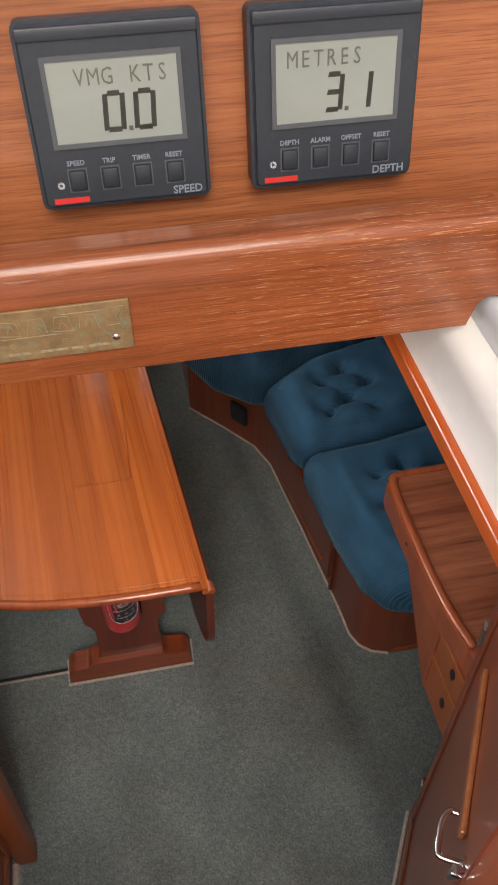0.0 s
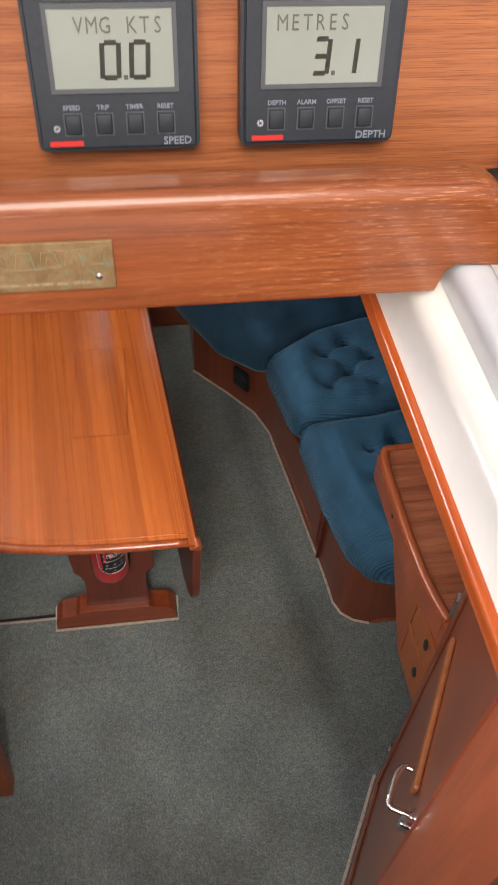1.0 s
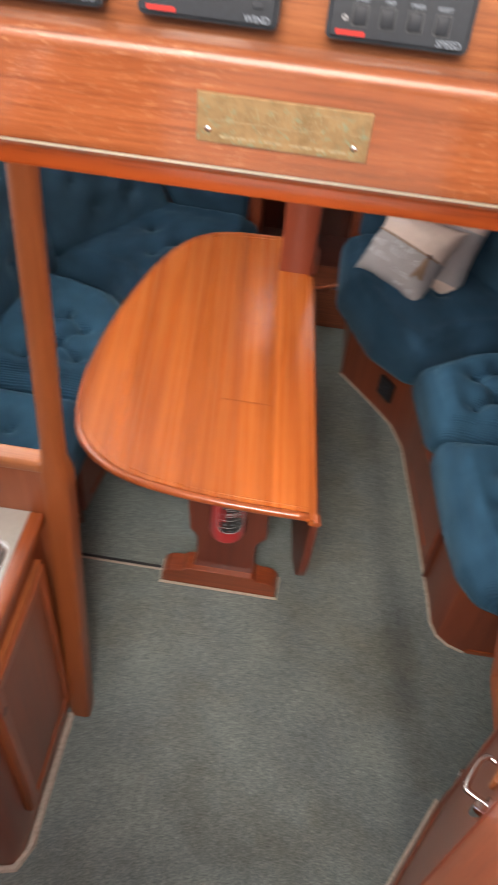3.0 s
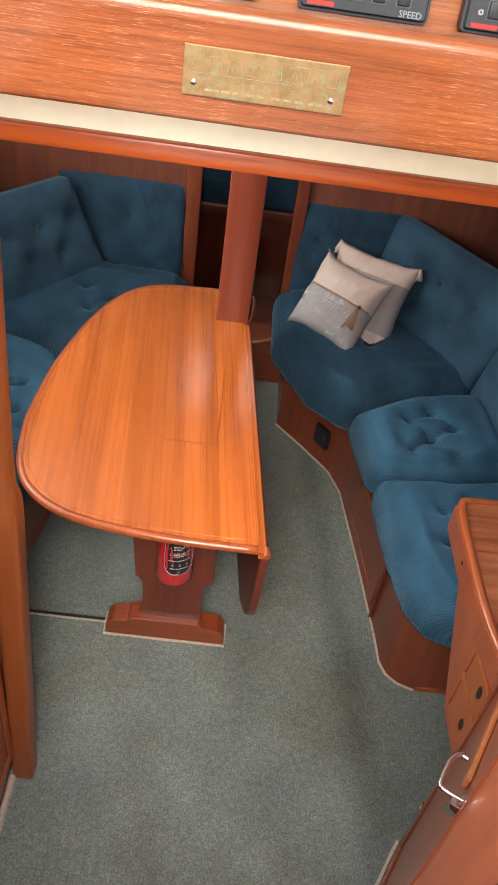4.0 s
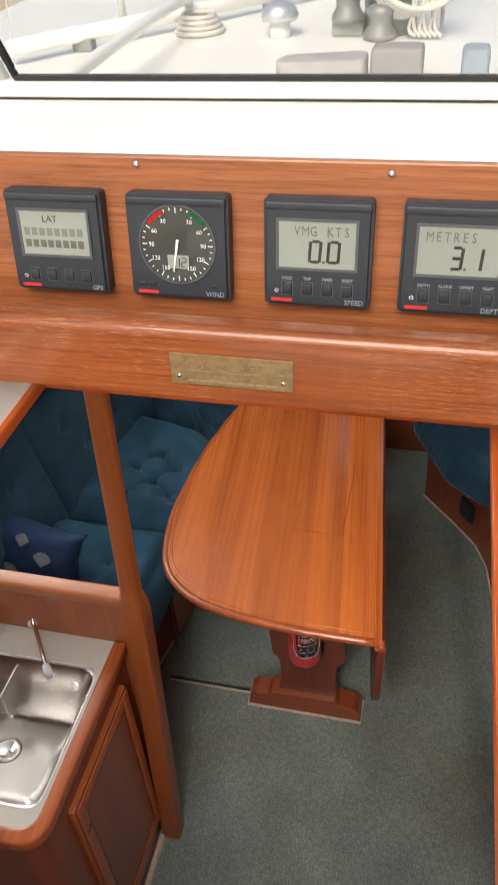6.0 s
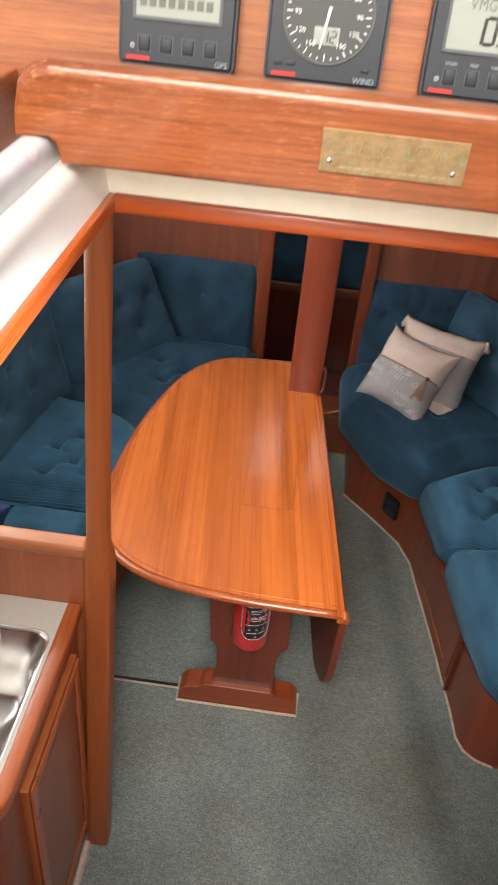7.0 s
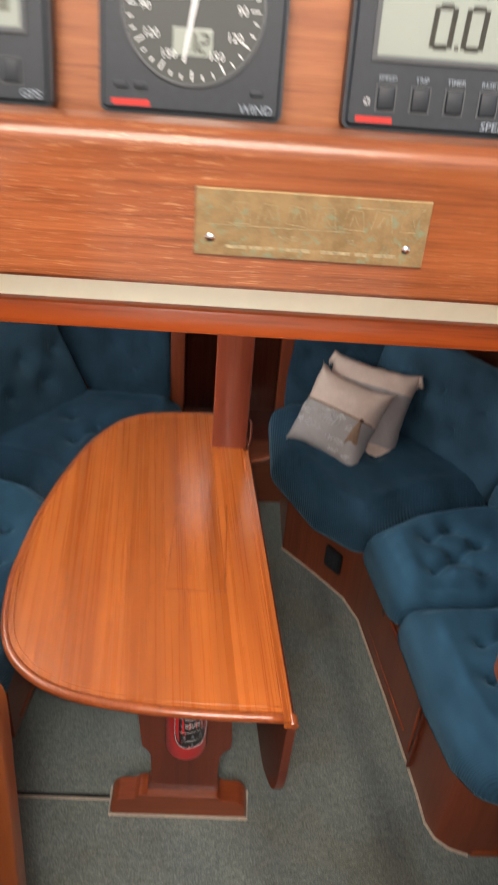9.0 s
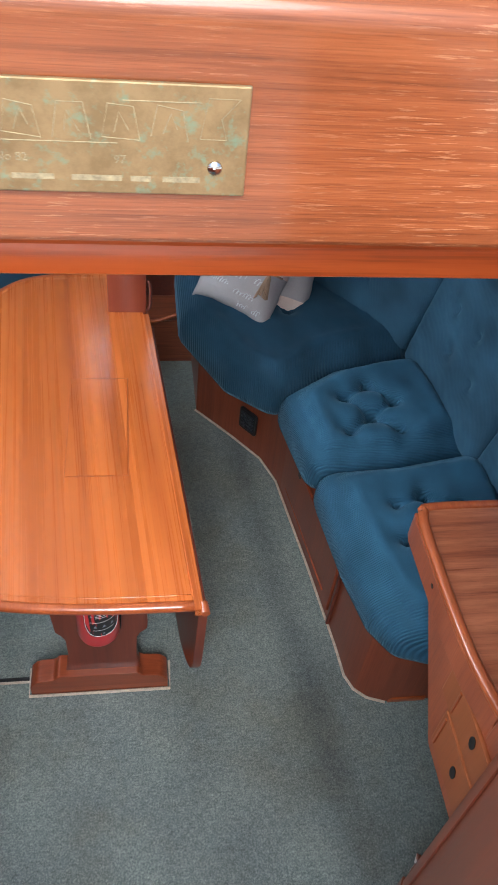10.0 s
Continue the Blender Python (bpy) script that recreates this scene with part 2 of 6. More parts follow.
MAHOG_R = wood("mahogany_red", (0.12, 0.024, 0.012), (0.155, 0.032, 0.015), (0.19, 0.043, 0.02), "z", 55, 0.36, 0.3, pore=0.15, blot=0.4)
FOOTW = wood("foot_varnish", (0.22, 0.045, 0.016), (0.28, 0.06, 0.02), (0.34, 0.08, 0.028), "x", 70, 0.34, 0.4, pore=0.2, long=0.02)
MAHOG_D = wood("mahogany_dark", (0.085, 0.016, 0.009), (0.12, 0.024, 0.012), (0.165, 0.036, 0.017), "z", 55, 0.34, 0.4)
BULK = wood("bulkhead_veneer", (0.175, 0.054, 0.031), (0.215, 0.069, 0.039), (0.255, 0.087, 0.05), "z", 45, 0.42, 0.25, pore=0.25)
POSTW = wood("post_varnish", (0.27, 0.07, 0.018), (0.32, 0.087, 0.023), (0.37, 0.105, 0.03), "z", 55, 0.42, 0.15, pore=0.1, blot=0.3, long=0.015, grit=0.04)
MASTW = wood("post_red_varnish", (0.23, 0.046, 0.02), (0.27, 0.056, 0.025), (0.31, 0.068, 0.031), "z", 55, 0.4, 0.2, pore=0.1, blot=0.3, long=0.015, grit=0.04)
CAPW = wood("cap_varnish", (0.36, 0.115, 0.04), (0.44, 0.148, 0.052), (0.5, 0.18, 0.068), "x", 50, 0.34, 0.4, pore=0.2)
PANELW = wood("galley_panel", (0.23, 0.062, 0.025), (0.29, 0.08, 0.032), (0.35, 0.10, 0.041), "z", 70, 0.4, 0.3, pore=0.25)
DOORW = wood("door_veneer", (0.21, 0.05, 0.022), (0.26, 0.064, 0.028), (0.31, 0.08, 0.036), "z", 70, 0.36, 0.4, pore=0.2)
PARTW = wood("partition_veneer", (0.29, 0.078, 0.028), (0.34, 0.096, 0.035), (0.39, 0.118, 0.045), "z", 55, 0.36, 0.3, pore=0.2)
DESK = wood("desk_veneer", (0.20, 0.057, 0.026), (0.39, 0.122, 0.052), (0.52, 0.188, 0.086), "x", 60, 0.28, 0.6, gloss=0.12, long=0.05, streak=0.9, pore=0.3)
GELCOAT = plain("white_gelcoat", (0.87, 0.865, 0.79), 0.35, vary=0.05, scale=12, coat=0.3)
CREAM = plain("cream_gelcoat", (0.93, 0.9, 0.69), 0.35, vary=0.06, scale=14, coat=0.3)
LINING = plain("white_headlining", (0.75, 0.74, 0.69), 0.7, vary=0.06, scale=60, relief=0.15)
ALU = plain("grey_aluminium", (0.62, 0.65, 0.68), 0.35, 0.7, vary=0.06)
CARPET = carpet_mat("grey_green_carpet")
BINDING = plain("beige_binding", (0.52, 0.43, 0.34), 0.8, vary=0.25, scale=120, relief=0.3)
# Fore, across and back velours are one cloth, darkened to carry their shade.
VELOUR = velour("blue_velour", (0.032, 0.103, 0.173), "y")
VELOUR_F = velour("blue_velour_fore_shaded", (0.022, 0.068, 0.116), "x")
VELOUR_X = velour("blue_velour_across_shaded", (0.034, 0.088, 0.137), "x", most=0.2)
VELOUR_D = velour("blue_velour_back_shaded", (0.023, 0.062, 0.1), "x", 0.005, 0.2)
PLASTIC = plain("dark_grey_plastic", (0.028, 0.034, 0.042), 0.42, vary=0.12, scale=200, relief=0.05)
BUTTON = plain("grey_rubber", (0.024, 0.029, 0.036), 0.55, vary=0.1)
LCD = plain("lcd_glass", (0.29, 0.322, 0.28), 0.12, vary=0.04, scale=18, coat=0.6)
LCD_D = plain("lcd_segment", (0.085, 0.085, 0.07), 0.4, vary=0.05)
LCD_M = plain("lcd_caption", (0.12, 0.125, 0.1), 0.35, vary=0.05)
LCD_G = plain("lcd_faint_segment", (0.19, 0.21, 0.17), 0.25, vary=0.03)
DIAL = plain("dial_face", (0.045, 0.05, 0.045), 0.2, vary=0.05, coat=0.7)
WHITE_INK = plain("white_print", (0.72, 0.74, 0.74), 0.6, vary=0.05)
GREY_INK = plain("pale_grey_print", (0.23, 0.27, 0.31), 0.6, vary=0.05)
RED_INK = plain("red_print", (0.62, 0.03, 0.02), 0.55, vary=0.06)
GREEN_INK = plain("green_print", (0.02, 0.22, 0.07), 0.55, vary=0.06)
BRASS = brass_mat("tarnished_brass")
BRASS_L = plain("dull_brass", (0.46, 0.38, 0.27), 0.36, 0.8, vary=0.15)
ENGRAVE = plain("engraved_line", (0.38, 0.31, 0.18), 0.7, 0.15, vary=0.35, scale=400)
CHROME = plain("chrome", (0.78, 0.78, 0.77), 0.12, 1.0, vary=0.03)
STEEL = plain("stainless_steel", (0.6, 0.58, 0.55), 0.24, 1.0, vary=0.08, scale=90)
WORKTOP = plain("cream_laminate", (0.52, 0.49, 0.42), 0.4, vary=0.05, scale=90)
RED = plain("extinguisher_red", (0.55, 0.02, 0.025), 0.28, vary=0.05, coat=0.5)
BLACK = plain("black_paint", (0.012, 0.012, 0.013), 0.4, vary=0.1)
RUBBER = plain("black_gasket", (0.015, 0.015, 0.016), 0.6, vary=0.1)
LINEN = plain("cream_linen", (0.8, 0.65, 0.56), 0.9, vary=0.1, scale=240, relief=0.3)
LINEN_G = plain("grey_linen", (0.44, 0.41, 0.405), 0.9, vary=0.1, scale=240, relief=0.3)
CORD = plain("jute_cord", (0.40, 0.26, 0.17), 0.9, vary=0.25, scale=200, relief=0.3)
PRINTBLUE = plain("navy_cotton", (0.02, 0.05, 0.14), 0.85, vary=0.2, scale=150, relief=0.2)
SHELL = plain("shell_print", (0.3, 0.33, 0.38), 0.85, vary=0.3, scale=90)
GLASS = glass_mat("clear_glass")
SMOKED = plain("lamp_glass", (0.26, 0.2, 0.14), 0.25, vary=0.1, coat=0.6)
RAIL = plain("grey_white_rail", (0.66, 0.70, 0.71), 0.25, vary=0.05, coat=0.3)
ROPE = plain("white_rope", (0.6, 0.58, 0.52), 0.9, vary=0.2, scale=200, relief=0.4)


# ---- mesh helpers ----
def part(name, bm, material, parent=None, label="", smooth=False):
    """One bmesh as one mesh object, under a thing or a part."""
    me = bpy.data.meshes.new(name)
    bm.normal_update()
    for f in bm.faces:
        f.smooth = True
    if not smooth:
        for e in bm.edges:
            if len(e.link_faces) != 2:
                continue
            a, b = sorted(f.calc_area() for f in e.link_faces)
            turn = e.calc_face_angle()
            e.smooth = turn < radians(2) or (turn < radians(25) and b < 25 * a)
    bm.to_mesh(me)
    bm.free()
    if material:
        me.materials.append(material)
    ob = new(name, me)
    if parent is not None:
        ob.parent = parent
        if parent.parent is None:
            ob.matrix_parent_inverse = parent.matrix_basis.inverted()
    if label:
        tagged(ob, label)
    return ob


def thing(name, at, label, category, group=""):
    ob = new(name)
    ob.empty_display_size = 0.05
    ob.matrix_basis = Matrix.Translation(at)
    return tagged(ob, label, category, group)


def solo(name, bm, material, label, category="", kind="", smooth=False, group=""):
    return tagged(part(name, bm, material, None, "", smooth), label, category, group, kind)


def bevel_all(bm, w, seg=2, angle=30):
    if w > 0:
        es = [e for e in bm.edges if len(e.link_faces) == 2 and e.calc_face_angle() > radians(angle)]
        bmesh.ops.bevel(bm, geom=es, offset=w, segments=seg, affect='EDGES', profile=0.5, clamp_overlap=True)


def box(lo, hi, w=0.0, seg=2):
    bm = bmesh.new()
    bmesh.ops.create_cube(bm, size=1.0)
    for v in bm.verts:
        v.co = Vector([(a + b) / 2 + c * (b - a) for a, b, c in zip(lo, hi, v.co)])
    bevel_all(bm, w, seg)
    return bm


def boxes(items, w=0.0):
    """Several closed boxes in one mesh, for one part of several blocks."""
    bm = bmesh.new()
    for lo, hi in items:
        b = box(lo, hi, w)
        me = bpy.data.meshes.new("tmp")
        b.to_mesh(me)
        b.free()
        bm.from_mesh(me)
        bpy.data.meshes.remove(me)
    return bm


def prism(outline, a, b, axis="z", w=0.0, seg=2):
    """A closed outline pushed from a to b along an axis. The outline is given in the other two axes, in order."""
    bm = bmesh.new()
    place = {"z": lambda p, h: (p[0], p[1], h), "y": lambda p, h: (p[0], h, p[1]), "x": lambda p, h: (h, p[0], p[1])}[axis]
    lo = [bm.verts.new(place(p, a)) for p in outline]
    hi = [bm.verts.new(place(p, b)) for p in outline]
    n = len(outline)
    bm.faces.new(lo[::-1])
    bm.faces.new(hi)
    for i in range(n):
        bm.faces.new((lo[i], lo[(i + 1) % n], hi[(i + 1) % n], hi[i]))
    bmesh.ops.recalc_face_normals(bm, faces=bm.faces)
    bevel_all(bm, w, seg)
    return bm


def rounded(outline, r, seg=6):
    """An outline with its corners rounded; r is one radius or one for each corner."""
    n, out = len(outline), []
    rs = r if isinstance(r, (list, tuple)) else [r] * n
    for i in range(n):
        p, a, b = Vector(outline[i]), Vector(outline[i - 1]), Vector(outline[(i + 1) % n])
        if rs[i] <= 0:
            out.append(tuple(p))
            continue
        u, v = (a - p).normalized(), (b - p).normalized()
        ang = u.angle(v) / 2
        d = min(rs[i] / math.tan(ang), (a - p).length * 0.49, (b - p).length * 0.49)
        s, e = p + u * d, p + v * d
        for k in range(seg + 1):
            f = k / seg
            out.append(tuple((1 - f) ** 2 * s + 2 * f * (1 - f) * p + f * f * e))
    return out


def lathe(profile, seg=28, at=(0, 0, 0), ring=False):
    bm = bmesh.new()
    rings = []
    for r, z in profile:
        rings.append([bm.verts.new((at[0] + r * math.cos(2 * math.pi * i / seg), at[1] + r * math.sin(2 * math.pi * i / seg), at[2] + z)) for i in range(seg)])
    for a, b in zip(rings, rings[1:]):
        for i in range(seg):
            bm.faces.new((a[i], a[(i + 1) % seg], b[(i + 1) % seg], b[i]))
    if ring:
        for i in range(seg):
            bm.faces.new((rings[-1][i], rings[-1][(i + 1) % seg], rings[0][(i + 1) % seg], rings[0][i]))
    else:
        bm.faces.new(rings[0][::-1])
        bm.faces.new(rings[-1])
    bmesh.ops.recalc_face_normals(bm, faces=bm.faces)
    return bm


def tube(points, r, seg=10, closed=False):
    bm = bmesh.new()
    pts = [Vector(p) for p in points]
    rings, n = [], len(pts)
    up = Vector((0.13, 0.21, 0.97)).normalized()
    for i, p in enumerate(pts):
        a = pts[i - 1] if (i or closed) else p
        b = pts[(i + 1) % n] if (i < n - 1 or closed) else p
        d = (b - a).normalized()
        s = d.cross(up)
        s = s.normalized() if s.length > 1e-4 else Vector((1, 0, 0))
        q = s.cross(d)
        rr = r[i] if isinstance(r, (list, tuple)) else r
        rings.append([bm.verts.new(p + rr * (math.cos(2 * math.pi * k / seg) * s + math.sin(2 * math.pi * k / seg) * q)) for k in range(seg)])
    pairs = list(zip(rings, rings[1:])) + ([(rings[-1], rings[0])] if closed else [])
    for a, b in pairs:
        for k in range(seg):
            bm.faces.new((a[k], a[(k + 1) % seg], b[(k + 1) % seg], b[k]))
    if not closed:
        bm.faces.new(rings[0][::-1])
        bm.faces.new(rings[-1])
    bmesh.ops.recalc_face_normals(bm, faces=bm.faces)
    return bm


def bezier(ctrl, n=8):
    """A smooth line through the points."""
    pts = [Vector(p) for p in ctrl]
    out = []
    for i in range(len(pts) - 1):
        p0, p1, p2, p3 = pts[max(0, i - 1)], pts[i], pts[i + 1], pts[min(len(pts) - 1, i + 2)]
        for k in range(n):
            f = k / n
            out.append(0.5 * ((2 * p1) + (p2 - p0) * f + (2 * p0 - 5 * p1 + 4 * p2 - p3) * f * f + (3 * p1 - p0 - 3 * p2 + p3) * f ** 3))
    out.append(pts[-1])
    return out


def moved(bm, m):
    bm.transform(m)
    return bm


def resample(outline, n):
    pts = [Vector(p) for p in outline]
    lens = [(pts[(i + 1) % len(pts)] - pts[i]).length for i in range(len(pts))]
    total, out = sum(lens), []
    i, acc = 0, 0.0
    for k in range(n):
        d = total * k / n
        while d > acc + lens[i] and i < len(pts) - 1:
            acc += lens[i]
            i += 1
        f = (d - acc) / max(lens[i], 1e-9)
        out.append(pts[i].lerp(pts[(i + 1) % len(pts)], f))
    return out


def pad(outline, thick, r, buttons=(), crown=0.015, depth=0.022, n=250, rings=46, creases=True, seed=0, low=0.3, roll=0.0):
    """An upholstered pad with softly rolled edges, a crown, and pulled-in buttons with folds between them.
    Gives the mesh and the height of the cover at each button."""
    ol = np.array([tuple(p) for p in resample(outline, n)])
    c = ol.mean(axis=0)
    nxt = np.roll(ol, -1, axis=0)
    seg = nxt - ol
    ln2 = (seg ** 2).sum(axis=1)
    bs = [np.array(b) for b in buttons]
    folds = []
    if creases:
        for i, p in enumerate(bs):
            for q in bs[i + 1:]:
                if np.linalg.norm(p - q) < 0.125:
                    folds.append((p, q))

    def heights(pts):
        f = np.clip(((pts[:, None] - ol) * seg).sum(axis=2) / ln2, 0, 1)
        d = np.sqrt(((ol + seg * f[:, :, None] - pts[:, None]) ** 2).sum(axis=2))
        k, dm = 0.016, d.min(axis=1)
        soft = np.maximum(0.0, dm - k * np.log(np.exp(-(d - dm[:, None]) / k).sum(axis=1) / 3.0) * np.minimum(1.0, dm / 0.05))
        u = np.minimum(1.0, soft / r)
        z = thick * (low + (1 - low) * np.sqrt(1 - (1 - u) ** 2.3)) + crown * (1 - np.exp(-(soft / 0.11) ** 2))
        z += roll * np.exp(-((soft - 0.062) / 0.032) ** 2)
        g = np.minimum(1.0, soft / 0.03)
        for b in bs:
            e = np.linalg.norm(pts - b, axis=1)
            z -= g * depth * (0.4 * np.exp(-(e / 0.012) ** 2) + 0.55 * np.exp(-(e / 0.045) ** 2))
        for a0, b0 in folds:
            ab = b0 - a0
            h = np.clip((pts - a0) @ ab / ab.dot(ab), 0, 1)
            e = np.linalg.norm(pts - a0 - ab * h[:, None], axis=1)
            z -= g * depth * 0.34 * np.exp(-(e / 0.013) ** 1.5)
        z += g * np.array([0.0045 * noise.noise(Vector((p[0] * 6 + seed, p[1] * 6, seed * 1.7))) + 0.0026 * noise.noise(Vector((p[0] * 21 + seed, p[1] * 21, seed))) for p in pts])
        # gathers in the cover along the rolled edge
        arc = np.argmin(d, axis=1) * np.sqrt(ln2).mean()
        fold = np.array([noise.noise(Vector((a * 34 + seed, 0.4, s_ * 12))) for a, s_ in zip(arc, soft)])
        z += 0.003 * fold * np.exp(-((soft - 0.055) / 0.035) ** 2)
        return z

    bm = bmesh.new()
    rows = [[bm.verts.new((*(q + (c - q) * 0.02), 0.0)) for q in ol], [bm.verts.new((q[0], q[1], thick * low * 0.45)) for q in ol]]
    for j in range(rings):
        s = (j / rings) ** 1.35
        ring = ol + (c - ol) * s
        rows.append([bm.verts.new((p[0], p[1], z)) for p, z in zip(ring, heights(ring))])
    for a, b in zip(rows, rows[1:]):
        for i in range(n):
            bm.faces.new((a[i], a[(i + 1) % n], b[(i + 1) % n], b[i]))
    bm.faces.new(rows[0])
    mid = bm.verts.new((c[0], c[1], heights(c[None])[0]))
    for i in range(n):
        bm.faces.new((rows[-1][i], rows[-1][(i + 1) % n], mid))
    bmesh.ops.recalc_face_normals(bm, faces=bm.faces)
    return bm, [heights(b[None])[0] for b in bs]


def frame_of(origin, across, up):
    """A matrix whose x runs across and y runs up; z points out of the face."""
    x = Vector(across).normalized()
    y = Vector(up)
    y = (y - x * y.dot(x)).normalized()
    z = x.cross(y)
    m = Matrix((x, y, z)).transposed().to_4x4()
    m.translation = origin
    return m


def letters(name, words, size, m, material, parent, align='CENTER', thick=0.0004, bold=0.0):
    """Printed letters as a mesh; x of m runs along the words and z points to the reader."""
    cu = bpy.data.curves.new("letters", 'FONT')
    cu.body, cu.size, cu.align_x, cu.extrude, cu.offset = words, size, align, thick, bold
    cu.resolution_u = 2
    tmp = new("letters", cu)
    dg = bpy.context.evaluated_depsgraph_get()
    dg.update()
    me = bpy.data.meshes.new_from_object(tmp.evaluated_get(dg))
    bpy.data.objects.remove(tmp)
    bpy.data.curves.remove(cu)
    bm = bmesh.new()
    bm.from_mesh(me)
    bpy.data.meshes.remove(me)
    bm.transform(m)
    return part(name, bm, material, parent)


# ---- large structure ----
# cabin sole: carpet in two pieces with a seam
FWD_Y = 2.52
solo("floor", box((-1.4, -0.9, -0.03), (1.4, 2.36, 0.0)), CARPET, "grey-green mottled cabin carpet, worn, with a shade band painted beside the settee", "carpet", "structure")
solo("floor_seam", box((-0.60, 0.893, 0.0), (-0.292, 0.904, 0.0015)), BLACK, "dark gap at the edge of a lifting sole hatch in the carpet", "", "structure")
solo("trim_seam", box((-0.60, 0.884, 0.0), (-0.292, 0.892, 0.003), 0.001), BINDING, "beige bound edge of the carpet along the hatch gap", "", "structure")
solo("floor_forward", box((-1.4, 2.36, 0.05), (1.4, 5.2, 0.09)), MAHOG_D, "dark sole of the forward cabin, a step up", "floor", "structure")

# hull sides, bulkheads and coachroof
HATCH = (-0.25, 0.25, 2.75, 3.21)
DOORWAY = (-0.305, 0.305, -0.85, 0.125)


def slab_with_holes(x0, x1, y0, y1, z0, z1, holes):
    """A flat slab with openings that go right through it."""
    xs = sorted({x0, x1, *[h[0] for h in holes], *[h[1] for h in holes]})
    ys = sorted({y0, y1, *[h[2] for h in holes], *[h[3] for h in holes]})
    solid = lambda i, j: 0 <= i < len(xs) - 1 and 0 <= j < len(ys) - 1 and not any(
        h[0] <= (xs[i] + xs[i + 1]) / 2 <= h[1] and h[2] <= (ys[j] + ys[j + 1]) / 2 <= h[3] for h in holes)
    bm = bmesh.new()
    grid = {(i, j, k): None for i in range(len(xs)) for j in range(len(ys)) for k in (0, 1)}

    def v(i, j, k):
        if grid[i, j, k] is None:
            grid[i, j, k] = bm.verts.new((xs[i], ys[j], (z0, z1)[k]))
        return grid[i, j, k]
    for i in range(len(xs) - 1):
        for j in range(len(ys) - 1):
            if not solid(i, j):
                continue
            bm.faces.new((v(i, j, 1), v(i + 1, j, 1), v(i + 1, j + 1, 1), v(i, j + 1, 1)))
            bm.faces.new((v(i, j, 0), v(i, j + 1, 0), v(i + 1, j + 1, 0), v(i + 1, j, 0)))
            for di, dj, a, b in ((-1, 0, (i, j), (i, j + 1)), (1, 0, (i + 1, j), (i + 1, j + 1)), (0, -1, (i, j), (i + 1, j)), (0, 1, (i, j + 1), (i + 1, j + 1))):
                if not solid(i + di, j + dj):
                    bm.faces.new((v(*a, 0), v(*b, 0), v(*b, 1), v(*a, 1)))
    bmesh.ops.recalc_face_normals(bm, faces=bm.faces)
    return bm


def wall_x(x0, x1, y0, y1, z0, z1, holes):
    """An upright wall across x; holes as (y0, y1, z0, z1)."""
    bm = slab_with_holes(y0, y1, z0, z1, 0, 1, holes)
    for v in bm.verts:
        y, z, f = v.co
        v.co = (x0 + f * (x1 - x0), y, z)
    bmesh.ops.recalc_face_normals(bm, faces=bm.faces)
    return bm


def wall_y(y0, y1, x0, x1, z0, z1, holes):
    bm = slab_with_holes(x0, x1, z0, z1, 0, 1, holes)
    for v in bm.verts:
        x, z, f = v.co
        v.co = (x, y0 + f * (y1 - y0), z)
    bmesh.ops.recalc_face_normals(bm, faces=bm.faces)
    return bm


solo("ceiling", slab_with_holes(-1.42, 1.42, -0.9, 5.2, 1.905, 1.925, [HATCH, DOORWAY]), LINING, "white coachroof lining with hatch openings", "ceiling", "structure")
solo("roof", slab_with_holes(-1.42, 1.42, -0.9, 5.2, 1.93, 1.955, [HATCH, DOORWAY]), GELCOAT, "white gelcoat coachroof deck", "deck", "structure")
# The side windows are out of view, added as openings for the fill lamps.
for side, word in ((-1, "port"), (1, "starboard")):
    solo("wall_" + word, wall_x(side * 1.35, side * 1.40, -0.9, 5.2, 0.0, 1.905, [(0.8, 1.7, 1.46, 1.70), (-0.3, 0.6, 1.46, 1.70)]), BULK, "mahogany veneer cabin side with unseen window openings added for light", "wall", "structure")
    w = tagged(new("window_" + word), "unseen long clear cabin window, added to let light in", "window", "", "structure")
    for y0, y1 in ((0.8, 1.7), (-0.3, 0.6)):
        part("pane", box((side * 1.372 - 0.003, y0, 1.46), (side * 1.372 + 0.003, y1, 1.70)), GLASS, w).visible_shadow = False
        for lo, hi in (((y0 - 0.02, 1.44), (y1 + 0.02, 1.459)), ((y0 - 0.02, 1.701), (y1 + 0.02, 1.72)), ((y0 - 0.02, 1.46), (y0 - 0.001, 1.70)), ((y1 + 0.001, 1.46), (y1 + 0.02, 1.70))):
            part("window_frame", box((min(side * 1.33, side * 1.35), lo[0], lo[1]), (max(side * 1.33, side * 1.35), hi[0], hi[1]), 0.003), ALU, w)
    # shelf along the hull above the backrests
    solo("shelf_" + word, box((min(side * 1.12, side * 1.35), 0.5, 0.96), (max(side * 1.12, side * 1.35), FWD_Y, 0.98), 0.004), MAHOG_Y, "mahogany shelf along the cabin side", "shelf", "structure")
    solo("trim_shelf_" + word, box((min(side * 1.10, side * 1.12), 0.5, 0.95), (max(side * 1.10, side * 1.12), FWD_Y, 1.03), 0.006), MAHOG_Y, "rounded mahogany fiddle rail along the shelf", "", "structure")
h = tagged(new("window_hatch"), "clear square deck hatch over the forward cabin", "hatch", "", "structure")
part("pane", box((-0.25, 2.75, 1.957), (0.25, 3.21, 1.965)), GLASS, h).visible_shadow = False
for lo, hi in (((-0.28, 2.72), (0.28, 2.75)), ((-0.28, 3.21), (0.28, 3.24)), ((-0.28, 2.75), (-0.25, 3.21)), ((0.25, 2.75), (0.28, 3.21))):
    part("hatch_frame", box((lo[0], lo[1], 1.956), (hi[0], hi[1], 1.985), 0.004), ALU, h)

